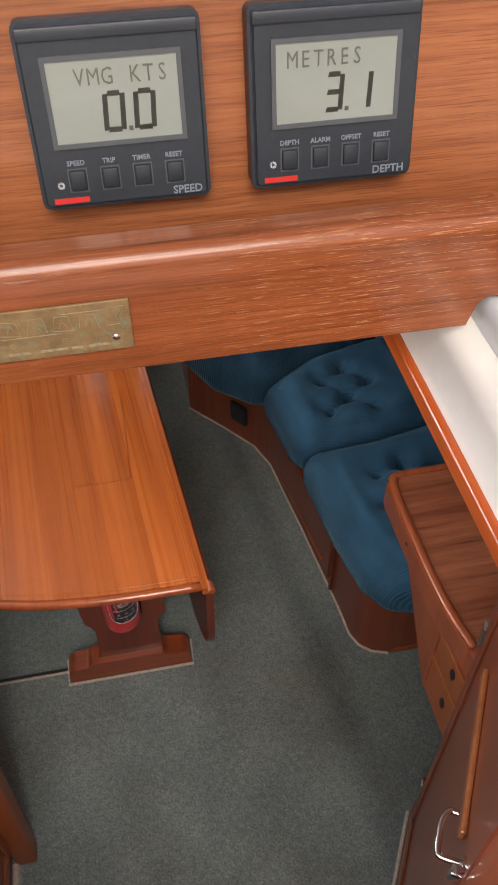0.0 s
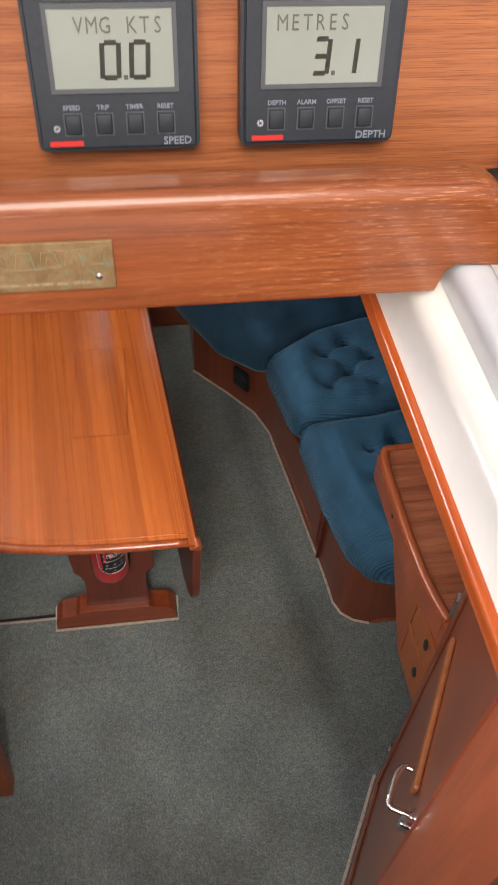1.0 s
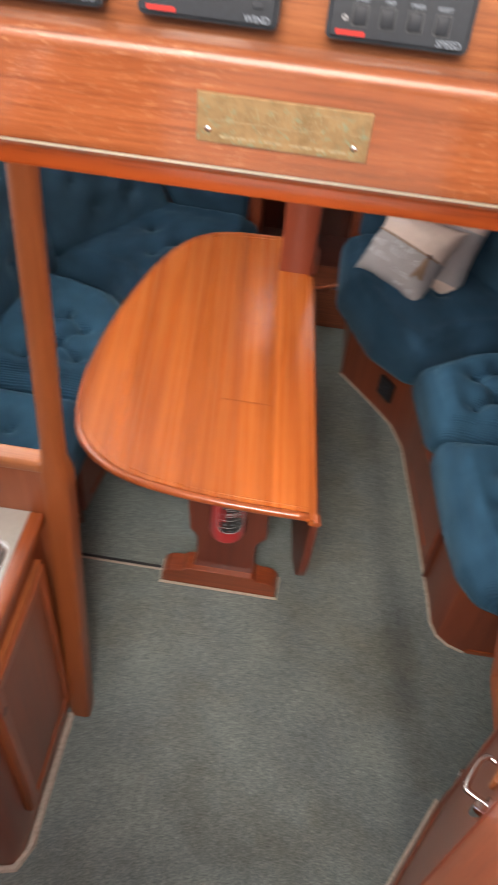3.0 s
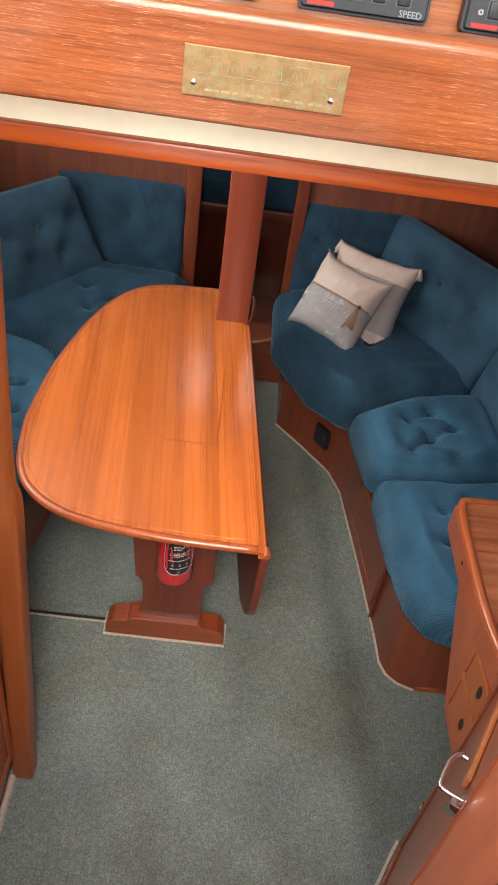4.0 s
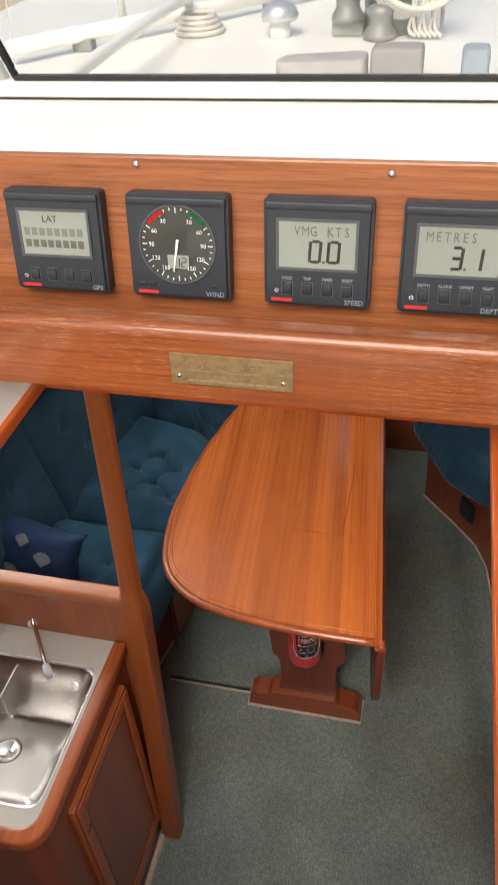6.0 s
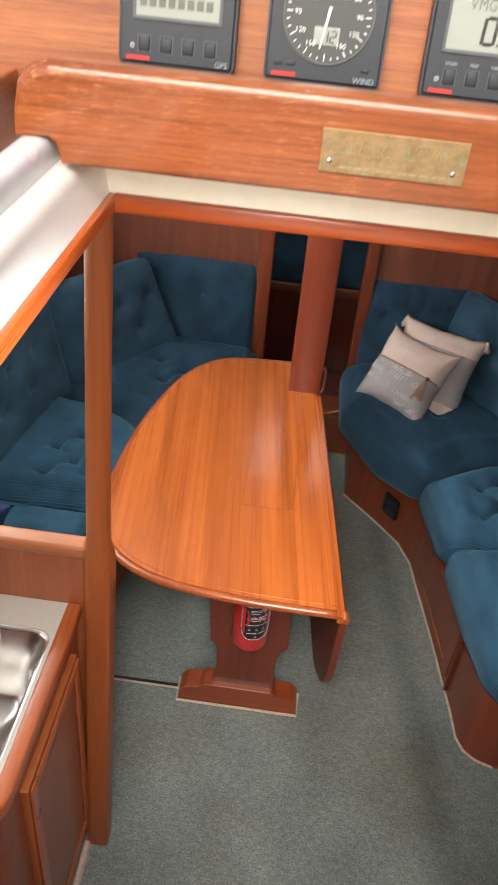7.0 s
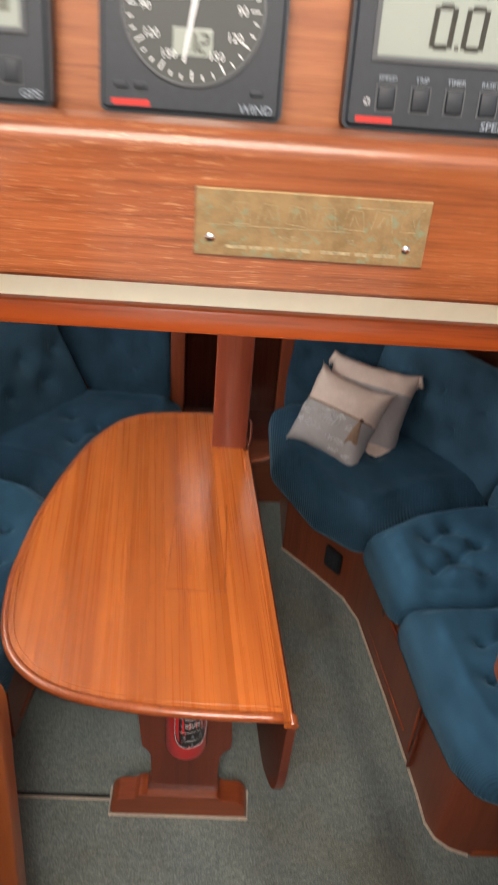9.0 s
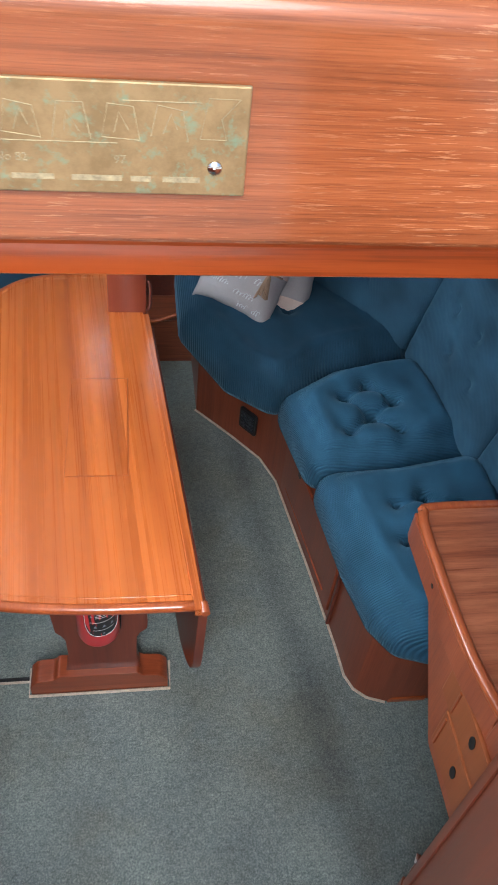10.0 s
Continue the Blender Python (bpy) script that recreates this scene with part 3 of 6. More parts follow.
DX0, DX1 = -0.188, 0.212
solo("wall_forward", wall_y(FWD_Y, FWD_Y + 0.03, -1.35, 1.35, 0.0, 1.905, [(DX0, DX1, 0.09, 1.80)]), BULK, "mahogany veneer main bulkhead with a narrow doorway", "wall", "structure")
for name, x0, x1 in (("trim_doorway_port", DX0 - 0.062, DX0), ("trim_doorway_starboard", DX1, DX1 + 0.055)):
    solo(name, box((x0, FWD_Y - 0.022, 0.2), (x1, FWD_Y + 0.045, 1.84), 0.008), MAHOG, "rounded mahogany doorway jamb", "", "structure")
solo("wall_aft", wall_y(-0.9, -0.86, -1.35, 1.35, 0.0, 1.905, [(-0.28, 0.28, 1.45, 1.904)]), MAHOG, "mahogany aft bulkhead below the companionway", "wall", "structure")
# Cockpit behind the view, added in white to bounce light onto the opening.
solo("cockpit_floor_bounce", box((-1.42, -3.6, 1.20), (1.42, -0.901, 1.24)), GELCOAT, "unseen white gelcoat cockpit sole, added to bounce light", "deck", "structure")
for side, word in ((-1, "port"), (1, "starboard")):
    solo("cockpit_side_bounce_" + word, box((min(side * 0.75, side * 1.42), -3.6, 1.241), (max(side * 0.75, side * 1.42), -0.901, 1.75), 0.03), GELCOAT, "unseen white gelcoat cockpit seat and coaming, added to bounce light", "deck", "structure")
solo("cockpit_aft_bounce", box((-0.74, -3.6, 1.241), (0.74, -3.4, 1.95), 0.02), GELCOAT, "unseen white gelcoat aft end of the cockpit, added to bounce light", "deck", "structure")
for side, word in ((-1, "port"), (1, "starboard")):
    solo("hull_" + word, wall_x(side * 1.401, side * 1.43, -0.9, 5.2, -1.3, 1.904, [(0.8, 1.7, 1.46, 1.70), (-0.3, 0.6, 1.46, 1.70)]), GELCOAT, "white gelcoat hull side", "hull", "structure")
solo("hull_aft", box((-1.42, -3.6, -1.3), (1.42, -0.902, 1.199), 0.02), GELCOAT, "white gelcoat hull under the cockpit", "hull", "structure")
solo("hull_bow", prism([(-1.43, 5.2), (-1.15, 6.2), (-0.55, 7.3), (0.0, 7.9), (0.55, 7.3), (1.15, 6.2), (1.43, 5.2)], -1.3, 1.955, "z", 0.02), GELCOAT, "white gelcoat bow", "hull", "structure")
solo("wall_bow", box((-1.35, 5.15, 0.09), (1.35, 5.2, 1.905)), BULK, "far wall of the forward cabin", "wall", "structure")
# threshold step into the forward cabin
st = thing("threshold_step", (0.0, 2.36, 0), "mahogany threshold step with a rounded light lip below the doorway", "step")
part("riser", box((-0.30, 2.345, 0.0), (0.28, 2.40, 0.2)), MAHOG_X, st)
part("tread", box((-0.30, 2.34, 0.2), (0.28, FWD_Y, 0.215), 0.004), MAHOG_X, st)
part("lip", tube(bezier([(0.04, 2.335, 0.213), (0.12, 2.335, 0.22), (0.19, 2.34, 0.245), (0.225, 2.35, 0.262)], 6), 0.008), TABLE_EDGE, st, "light wooden lip", True)

# forward cabin berth, in dark wood and the shaded velour
vb = thing("forward_berth", (0, 3.0, 0.09), "blue cushioned berth in the dark forward cabin", "berth")
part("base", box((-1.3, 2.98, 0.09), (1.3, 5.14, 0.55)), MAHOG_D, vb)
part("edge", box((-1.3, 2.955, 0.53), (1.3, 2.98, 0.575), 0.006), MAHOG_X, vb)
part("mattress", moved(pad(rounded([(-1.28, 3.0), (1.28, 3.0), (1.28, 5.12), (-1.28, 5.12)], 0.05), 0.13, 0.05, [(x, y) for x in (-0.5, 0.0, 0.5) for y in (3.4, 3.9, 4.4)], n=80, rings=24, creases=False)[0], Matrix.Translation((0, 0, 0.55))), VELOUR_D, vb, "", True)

# companionway opening: moulded coaming, slide rails, varnished edging
IX = 0.287
fr = rounded([(IX, 1.922), (IX + 0.009, 1.977), (IX + 0.112, 1.972), (IX + 0.112, 1.922)], [0, 0.02, 0, 0], 8)
rl = rounded([(IX + 0.030, 1.9755), (IX + 0.031, 2.003), (IX + 0.062, 2.003), (IX + 0.064, 1.9735)], [0, 0.014, 0.012, 0], 8)
for side, word in ((-1, "port"), (1, "starboard")):
    solo("coaming_" + word, prism([(side * a, b) for a, b in fr], -0.9, 0.9, "y"), GELCOAT, "moulded white coaming of the companionway", "coaming", "structure", smooth=False)
    solo("slide_rail_" + word, prism([(side * a, b) for a, b in rl], -0.9, 0.9, "y"), RAIL, "rounded grey-white slide rail of the hatch", "rail", "structure", smooth=False)
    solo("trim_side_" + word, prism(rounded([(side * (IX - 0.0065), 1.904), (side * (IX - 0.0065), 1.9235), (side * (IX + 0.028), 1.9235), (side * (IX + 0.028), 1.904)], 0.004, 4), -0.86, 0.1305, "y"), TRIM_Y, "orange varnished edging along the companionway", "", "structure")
    cb = thing("slide_board", (side * 0.39, -0.4, 1.972), "worn varnished teak board outside the slide rail", "board", "boards beside the slide")
    part("board", box((min(side * 0.372, side * 0.400), -0.9, 1.9725), (max(side * 0.372, side * 0.400), 0.085, 2.046), 0.004, 3), TEAK_Y, cb)
    part("cap", box((min(side * 0.4005, side * 0.9), -0.9, 1.956), (max(side * 0.4005, side * 0.9), 0.085, 2.052), 0.008, 4), GELCOAT, cb, "white moulded deck behind the board")
solo("coaming_front", box((-IX - 0.02, 0.104, 1.922), (IX + 0.02, 0.16, 1.995)), CREAM, "cream moulded front face of the companionway opening", "coaming", "structure")
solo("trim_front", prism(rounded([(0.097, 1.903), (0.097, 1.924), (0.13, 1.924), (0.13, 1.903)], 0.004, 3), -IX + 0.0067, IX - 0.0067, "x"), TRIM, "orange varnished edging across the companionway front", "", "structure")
# deckhead edge behind the edging
solo("trim_opening", boxes([((-IX - 0.03, 0.131, 1.895), (IX + 0.03, 0.16, 1.9045))]), MAHOG_X, "mahogany lining edge behind the varnished edging", "", "structure")

# sliding hatch with its heavy aft beam
sh = thing("sliding_hatch", (0, 0.02, 1.978), "sliding hatch with a heavy worn teak beam across its aft end", "hatch")
bo = [(-0.306, 1.981), (0.306, 1.981), (0.311, 1.999), (0.318, 2.004), (0.349, 2.004), (0.349, 2.036), (0.347, 2.049), (0.340, 2.060), (0.329, 2.068), (0.315, 2.071),
      (-0.315, 2.071), (-0.329, 2.068), (-0.340, 2.060), (-0.347, 2.049), (-0.349, 2.036), (-0.349, 2.004), (-0.318, 2.004), (-0.311, 1.999)]
beam = prism(bo, 0.0, 0.027, "y")
top = [e for e in beam.edges if all(v.co.z > 2.03 and v.co.y < 0.01 for v in e.verts)]
bmesh.ops.bevel(beam, geom=top, offset=0.0125, segments=7, affect='EDGES', profile=0.5)
low = [e for e in beam.edges if all(v.co.z < 2.01 and v.co.y < 0.001 for v in e.verts)]
bmesh.ops.bevel(beam, geom=low, offset=0.003, segments=2, affect='EDGES')
part("beam", beam, TEAK, sh, "worn varnished teak beam with a rounded top edge")
part("lid", box((-0.34, 0.0271, 2.004), (0.34, 0.95, 2.024), 0.003), GELCOAT, sh, "white hatch lid")
# Black strip on the lid imitates the shade in the gap below the panel.
part("gap_shade_strip", box((-0.335, 0.058, 2.0243), (0.335, 0.112, 2.0268), 0.001), RUBBER, sh, "black strip imitating the shaded gap under the instrument panel")

# brass plate with engraved marks
bp = thing("brass_plate", (0.0035, -0.002, 2.003), "tarnished engraved brass builder's plate screwed to the teak beam", "plate")
part("plate", box((-0.063, -0.0021, 2.003), (0.070, -0.0001, 2.0415), 0.0006), BRASS, bp)
for x, z in ((-0.054, 2.0135), (0.059, 2.0135)):
    part("screw", moved(lathe([(0.0001, 0.0), (0.0027, 0.0), (0.0024, 0.0008), (0.0001, 0.0012)], 14), Matrix.Translation((x, -0.0021, z)) @ Matrix.Rotation(radians(90), 4, 'X')), CHROME, bp, "", True)


def engraved(name, pts, closed=False, r=0.0002):
    part(name, tube([(x, -0.0022, z) for x, z in pts], r, 5, closed), ENGRAVE, bp)


# plain outlined marks in place of the maker's lettering
for i in range(6):
    x, k = -0.044 + i * 0.0162, 0.0008 * (i % 3)
    engraved("engraved_mark", [(x, 2.0225 + k), (x + 0.0022, 2.0345), (x + 0.0105, 2.0345 - k), (x + 0.0125, 2.0225)], i % 2 == 0)
    engraved("engraved_mark", [(x + 0.004, 2.0250), (x + 0.0050 + k, 2.0318), (x + 0.0088, 2.0250 + k)])
engraved("engraved_flag", [(0.0535, 2.0235), (0.0560, 2.0372), (0.0665, 2.0372), (0.0605, 2.0305), (0.0625, 2.0235)], True)
engraved("engraved_rule", [(-0.056, 2.0213), (0.026, 2.0213)])
engraved("engraved_rule", [(0.028, 2.0356), (0.0535, 2.0356)])
PL = Matrix.Translation((0, -0.00215, 0)) @ Matrix.Rotation(radians(90), 4, 'X')
letters("engraved_text", "No 82", 0.0042, PL @ Matrix.Translation((-0.0095, 2.0142, 0)), ENGRAVE, bp, thick=0.0001)
letters("engraved_text", "97", 0.0042, PL @ Matrix.Translation((0.0265, 2.0142, 0)), ENGRAVE, bp, thick=0.0001)
for k, (x, w_) in enumerate(((-0.045, 0.012), (-0.031, 0.007), (-0.022, 0.005), (-0.010, 0.014), (0.010, 0.017), (0.030, 0.007), (0.041, 0.013))):
    part("engraved_bar", box((x, -0.00225, 2.0078), (x + w_, -0.002, 2.0098)), ENGRAVE, bp)

# instrument panel on the front of the hatch garage
PM = Matrix.Translation((0, 0.090, 2.015)) @ Matrix.Rotation(radians(-9.5), 4, 'X')
pn = thing("instrument_panel", (0, 0.09, 2.015), "teak veneer panel carrying the sailing instruments", "panel")
part("board", moved(box((-0.62, 0.0, 0.013), (0.62, 0.016, 0.190), 0.002), PM), PANEL, pn)
for x, z in ((-0.118, 0.182), (0.150, 0.179), (-0.405, 0.028), (0.415, 0.182)):
    part("screw", moved(lathe([(0.0001, 0.0), (0.0042, 0.0), (0.0038, 0.0016), (0.0014, 0.0026), (0.0001, 0.0027)], 16), PM @ Matrix.Translation((x, 0, z)) @ Matrix.Rotation(radians(90), 4, 'X')), CHROME, pn, "", True)
solo("hatch_garage", prism([(0.108, 2.03), (0.142, 2.196), (0.158, 2.202), (0.38, 2.191), (0.95, 2.06), (0.95, 2.03)], -0.95, 0.95, "x", 0.004), GELCOAT, "white moulded garage over the sliding hatch", "deck", "structure")


# ---- instruments ----
TM = Matrix.Rotation(radians(90), 4, 'X')          # letters upright on the panel, facing aft


def on_panel(x, z, out):
    return PM @ Matrix.Translation((x, -out, z)) @ TM


SEG = {"a": (0, 1, 1), "b": (1, 0.5, 0), "c": (1, 0, 0), "d": (0, 0, 1), "e": (0, 0, 0), "f": (0, 0.5, 0), "g": (0, 0.5, 1)}
DIGIT = {"0": "abcdef", "1": "bc", "2": "abged", "3": "abgcd", "8": "abcdefg"}


def seven(name, ch, x, z, w, h, out, material, parent, lean=0.06):
    """One seven-segment digit, bar by bar."""
    k, last = w * 0.3, None
    for s in DIGIT[ch]:
        bm = bmesh.new()
        sx, sz, flat = SEG[s]
        if flat:
            pts = [(0.10 * w, sz * h - k / 2), (0.90 * w, sz * h - k / 2), (0.84 * w, sz * h + k / 2), (0.16 * w, sz * h + k / 2)]
        else:
            a = sx * w
            pts = [(a - k / 2, sz * h - 0.02 * h), (a + k / 2, sz * h - 0.02 * h), (a + k / 2, sz * h + 0.49 * h), (a - k / 2, sz * h + 0.49 * h)]
        vs = [bm.verts.new((x + px + lean * pz, z + pz, 0)) for px, pz in pts]
        bm.faces.new(vs)
        bmesh.ops.solidify(bm, geom=bm.faces[:], thickness=0.0003)
        last = part(name, moved(bm, on_panel(0, 0, out)), material, parent)
    return last


def instrument(name, cx, title, label, keys, screen):
    v0, w, h, d = 0.0435, 0.113, 0.113, 0.0195
    it = thing(name, PM @ Vector((cx, 0, v0)), label, "instrument", "row of sailing instruments")
    ol = rounded([(cx - w / 2, v0), (cx + w / 2, v0), (cx + w / 2, v0 + h), (cx - w / 2, v0 + h)], 0.006, 5)
    case = prism(ol, -d, -0.0003, "y")
    bmesh.ops.bevel(case, geom=[e for e in case.edges if all(v.co.y < -d + 0.0001 for v in e.verts)], offset=0.0035, segments=3, affect='EDGES')
    part("case", moved(case, PM), PLASTIC, it)
    part("top_ridge", moved(box((cx - w / 2 + 0.002, -d - 0.0022, v0 + h - 0.011), (cx + w / 2 - 0.002, -d + 0.001, v0 + h - 0.0035), 0.0012), PM), PLASTIC, it)
    if screen != "dial":
        sx0, sx1, sz0, sz1 = cx - 0.0398, cx + 0.0398, v0 + 0.0425, v0 + 0.0905
        bez = slab_with_holes(sx0 - 0.003, sx1 + 0.003, sz0 - 0.003, sz1 + 0.003, 0, 0.0016, [(sx0, sx1, sz0, sz1)])
        part("bezel", moved(bez, on_panel(0, 0, d)), plain_bezel, it)
        part("display", moved(box((sx0, -d - 0.0008, sz0), (sx1, -d, sz1)), PM), LCD, it, "grey-green liquid crystal display")
        top = d + 0.0009
        if screen == "gps":
            letters("display_text", "LAT", 0.0105, on_panel(cx - 0.004, sz0 + 0.036, top), LCD_D, it)
            for i in range(2):
                for k in range(8):
                    part("display_cell", moved(box((cx - 0.036 + k * 0.009, -top - 0.0003, sz0 + 0.008 + i * 0.013), (cx - 0.0295 + k * 0.009, -top, sz0 + 0.0165 + i * 0.013)), PM), LCD_G if i else LCD_M, it)
        else:
            for k, ch in enumerate(screen[0]):
                if ch != " ":
                    letters("display_letter", ch, 0.0142, on_panel(cx - 0.0290 + k * 0.0085, sz0 + 0.0335, top) @ Matrix.Scale(0.78, 4, (1, 0, 0)), LCD_M, it)
            for k in range(8):
                part("faint_cell", moved(box((cx - 0.0326 + k * 0.0085, -top + 0.0003, sz0 + 0.0330), (cx - 0.0257 + k * 0.0085, -top + 0.0006, sz0 + 0.0438)), PM), LCD_G, it)
            a, b = screen[1]
            seven("faint_segment", "8", cx - 0.0285, sz0 + 0.0065, 0.0108, 0.0215, top - 0.0002, LCD_G, it)
            seven("segment", a, cx - 0.0078, sz0 + 0.0065, 0.0108, 0.0215, top, LCD_D, it)
            seven("segment", b, cx + 0.0115, sz0 + 0.0065, 0.0108, 0.0215, top, LCD_D, it)
            part("decimal_point", moved(box((cx + 0.0062, -top - 0.0003, sz0 + 0.0052), (cx + 0.0088, -top, sz0 + 0.0080)), PM), LCD_D, it)
        for k, word in enumerate(keys):
            kx = cx - 0.031 + k * 0.0213
            key = part("key", moved(box((kx - 0.0052, -d - 0.0022, v0 + 0.0125), (kx + 0.0052, -d + 0.0005, v0 + 0.0255), 0.0014), PM), BUTTON, it)
            part("key_frame", moved(slab_with_holes(kx - 0.0064, kx + 0.0064, v0 + 0.0113, v0 + 0.0267, 0, 0.0006, [(kx - 0.0056, kx + 0.0056, v0 + 0.0121, v0 + 0.0259)]), on_panel(0, 0, d)), plain_bezel, key)
            if word:
                letters("key_name", word, 0.0043, on_panel(kx, v0 + 0.0288, d + 0.0004), GREY_INK, key, bold=0.00007)
        lamp_mark = bmesh.new()
        for k in range(8):
            a = math.pi / 4 * k
            b = box((0.0011, -0.0002, -0.0003), (0.0024, 0.0002, 0.0003))
            b.transform(Matrix.Translation((cx - 0.0425, -d - 0.0003, v0 + 0.0165)) @ Matrix.Rotation(a, 4, 'Y'))
            me = bpy.data.meshes.new("tmp")
            b.to_mesh(me)
            b.free()
            lamp_mark.from_mesh(me)
            bpy.data.meshes.remove(me)
        part("lamp_mark", moved(lamp_mark, PM), WHITE_INK, it)
    else:
        cz, r = v0 + 0.060, 0.0415
        def disc(r0, r1, th):
            return moved(moved(lathe([(r0, 0), (r1, 0), (r1, th), (r0, th)], 48, ring=True) if r0 else lathe([(0.0005, 0), (r1, 0), (r1, th), (0.0005, th)], 48), Matrix.Translation((cx, cz, 0))), on_panel(0, 0, d))
        part("dial", disc(0, r, 0.0006), DIAL, it, "round black wind dial with white marks")
        part("dial_rim", disc(r, r + 0.0016, 0.0016), plain_bezel, it)
        marks = bmesh.new()
        for k in range(36):
            a = math.pi / 18 * k
            ln = 0.0055 if k % 3 == 0 else 0.0028
            b = box((-0.0005, -0.0002, r - 0.002 - ln), (0.0005, 0.0002, r - 0.002))
            b.transform(Matrix.Translation((cx, -d - 0.0008, cz)) @ Matrix.Rotation(a, 4, 'Y'))
            me = bpy.data.meshes.new("tmp")
            b.to_mesh(me)
            b.free()
            marks.from_mesh(me)
            bpy.data.meshes.remove(me)
        part("dial_marks", moved(marks, PM), WHITE_INK, it)
        for sgn in (-1, 1):
            for n_ in (30, 60, 90, 120, 150):
                a = radians(n_) * sgn
                letters("dial_number", str(n_), 0.0066, on_panel(cx + math.sin(a) * (r - 0.0125), cz + math.cos(a) * (r - 0.0125) - 0.0024, d + 0.0009), WHITE_INK, it)
            bm = bmesh.new()
            prev = None
            for k in range(9):
                a = radians(22 + 4.2 * k) * sgn
                pr = [bm.verts.new((cx + math.sin(a) * q, cz + math.cos(a) * q, 0)) for q in (r - 0.0065, r - 0.0015)]
                if prev:
                    bm.faces.new((prev[0], prev[1], pr[1], pr[0]))
                prev = pr
            bmesh.ops.solidify(bm, geom=bm.faces[:], thickness=0.0003)
            part("sector_mark", moved(bm, on_panel(0, 0, d + 0.0011)), RED_INK if sgn < 0 else GREEN_INK, it)
        part("dial_window", moved(box((cx - 0.012, -d - 0.0012, cz - 0.026), (cx + 0.012, -d - 0.0006, cz - 0.011), 0.0004), PM), LCD, it)
        seven("segment", "1", cx - 0.004, cz - 0.0235, 0.005, 0.0095, d + 0.0013, LCD_D, it)
        seven("segment", "2", cx + 0.0035, cz - 0.0235, 0.005, 0.0095, d + 0.0013, LCD_D, it)
        nd = prism([(-0.0016, -0.006), (0.0016, -0.006), (0.0007, 0.030), (-0.0007, 0.030)], -0.0006, 0.0006, "y")
        part("needle", moved(nd, PM @ Matrix.Translation((cx, -d - 0.0022, cz)) @ Matrix.Rotation(radians(190), 4, 'Y')), WHITE_INK, it, "white wind pointer")
        for kx in (cx - 0.031, cx - 0.043, cx + 0.040):
            part("key", moved(box((kx - 0.004, -d - 0.0015, v0 + 0.014), (kx + 0.004, -d + 0.0005, v0 + 0.018), 0.0008), PM), BUTTON, it)
    part("maker_mark", moved(box((cx - 0.0485, -d - 0.0004, v0 + 0.0045), (cx - 0.0255, -d, v0 + 0.0080)), PM), RED_INK, it, "red maker's mark as a plain bar")
    letters("title", title, 0.0074, on_panel(cx + 0.0505, v0 + 0.0042, d + 0.0002), GREY_INK, it, 'RIGHT', bold=0.0001)
    return it


plain_bezel = plain("grey_bezel", (0.085, 0.092, 0.098), 0.4, vary=0.06)
instrument("gps_display", -0.213, "GPS", "dark grey square instrument with a lined liquid crystal display", ("", "", "", ""), "gps")
instrument("wind_instrument", -0.071, "WIND", "dark grey square instrument with a round wind dial", (), "dial")
instrument("speed_instrument", 0.080, "SPEED", "dark grey square instrument showing VMG KTS 0.0", ("SPEED", "TRIP", "TIMER", "RESET"), (" VMG KTS", ("0", "0")))
instrument("depth_instrument", 0.222, "DEPTH", "dark grey square instrument showing METRES 3.1", ("DEPTH", "ALARM", "OFFSET", "RESET"), ("METRES", ("3", "1")))

# ---- saloon table ----
TZ = 0.69
tb = thing("saloon_table", (-0.1, 0.9, 0), "varnished mahogany drop-leaf saloon table with a rounded raised edge", "table")
RIGHT = lambda y: 0.155 - 0.090 * (y - 0.672)
near = bezier([(0.155, 0.672), (-0.085, 0.676), (-0.285, 0.698), (-0.41, 0.738), (-0.497, 0.808), (-0.543, 0.905), (-0.566, 1.05), (-0.567, 1.16),
               (-0.550, 1.37), (-0.505, 1.60), (-0.446, 1.775), (-0.368, 1.89), (-0.265, 1.945), (-0.06, 1.965), (0.04, 1.965)], 5)
edge = [(-0.15 + (p.x + 0.15) * 0.975, 1.3 + (p.y - 1.3) * 0.985) for p in near]
part("tabletop", prism([(p[0] * 0.985 - 0.002, 1.3 + (p[1] - 1.3) * 0.988) for p in edge], TZ - 0.026, TZ, "z"), TABLE, tb, "strip-veneered tabletop with straight grain")
part("edge_moulding", tube([(p[0], p[1], TZ - 0.0115) for p in edge], 0.0125, 10), TABLE_EDGE, tb, "rounded raised hardwood edge", True)
part("inner_bead", tube([(p[0] * 0.962 - 0.004, 1.3 + (p[1] - 1.3) * 0.966, TZ - 0.0006) for p in edge[:-1]], 0.0017, 6), TABLE, tb, "", True)
part("hinge_strip", prism([(RIGHT(0.67) - 0.010, 0.664), (RIGHT(0.67) + 0.010, 0.664), (RIGHT(1.73) + 0.010, 1.73), (RIGHT(1.73) - 0.010, 1.73)], TZ - 0.024, TZ + 0.0008, "z", 0.0008), TABLE, tb)
part("hinge_knuckle", tube([(0.168, 0.656, TZ - 0.006), (0.165, 0.684, TZ - 0.006)], 0.0095, 12), TABLE_EDGE, tb, "pale rounded end of the rule joint")
# lift-out lid in the middle of the top
part("lid", box((-0.150, 1.061, TZ + 0.0002), (0.002, 1.426, TZ + 0.0016), 0.0006), TABLE, tb, "rectangular lift-out lid")
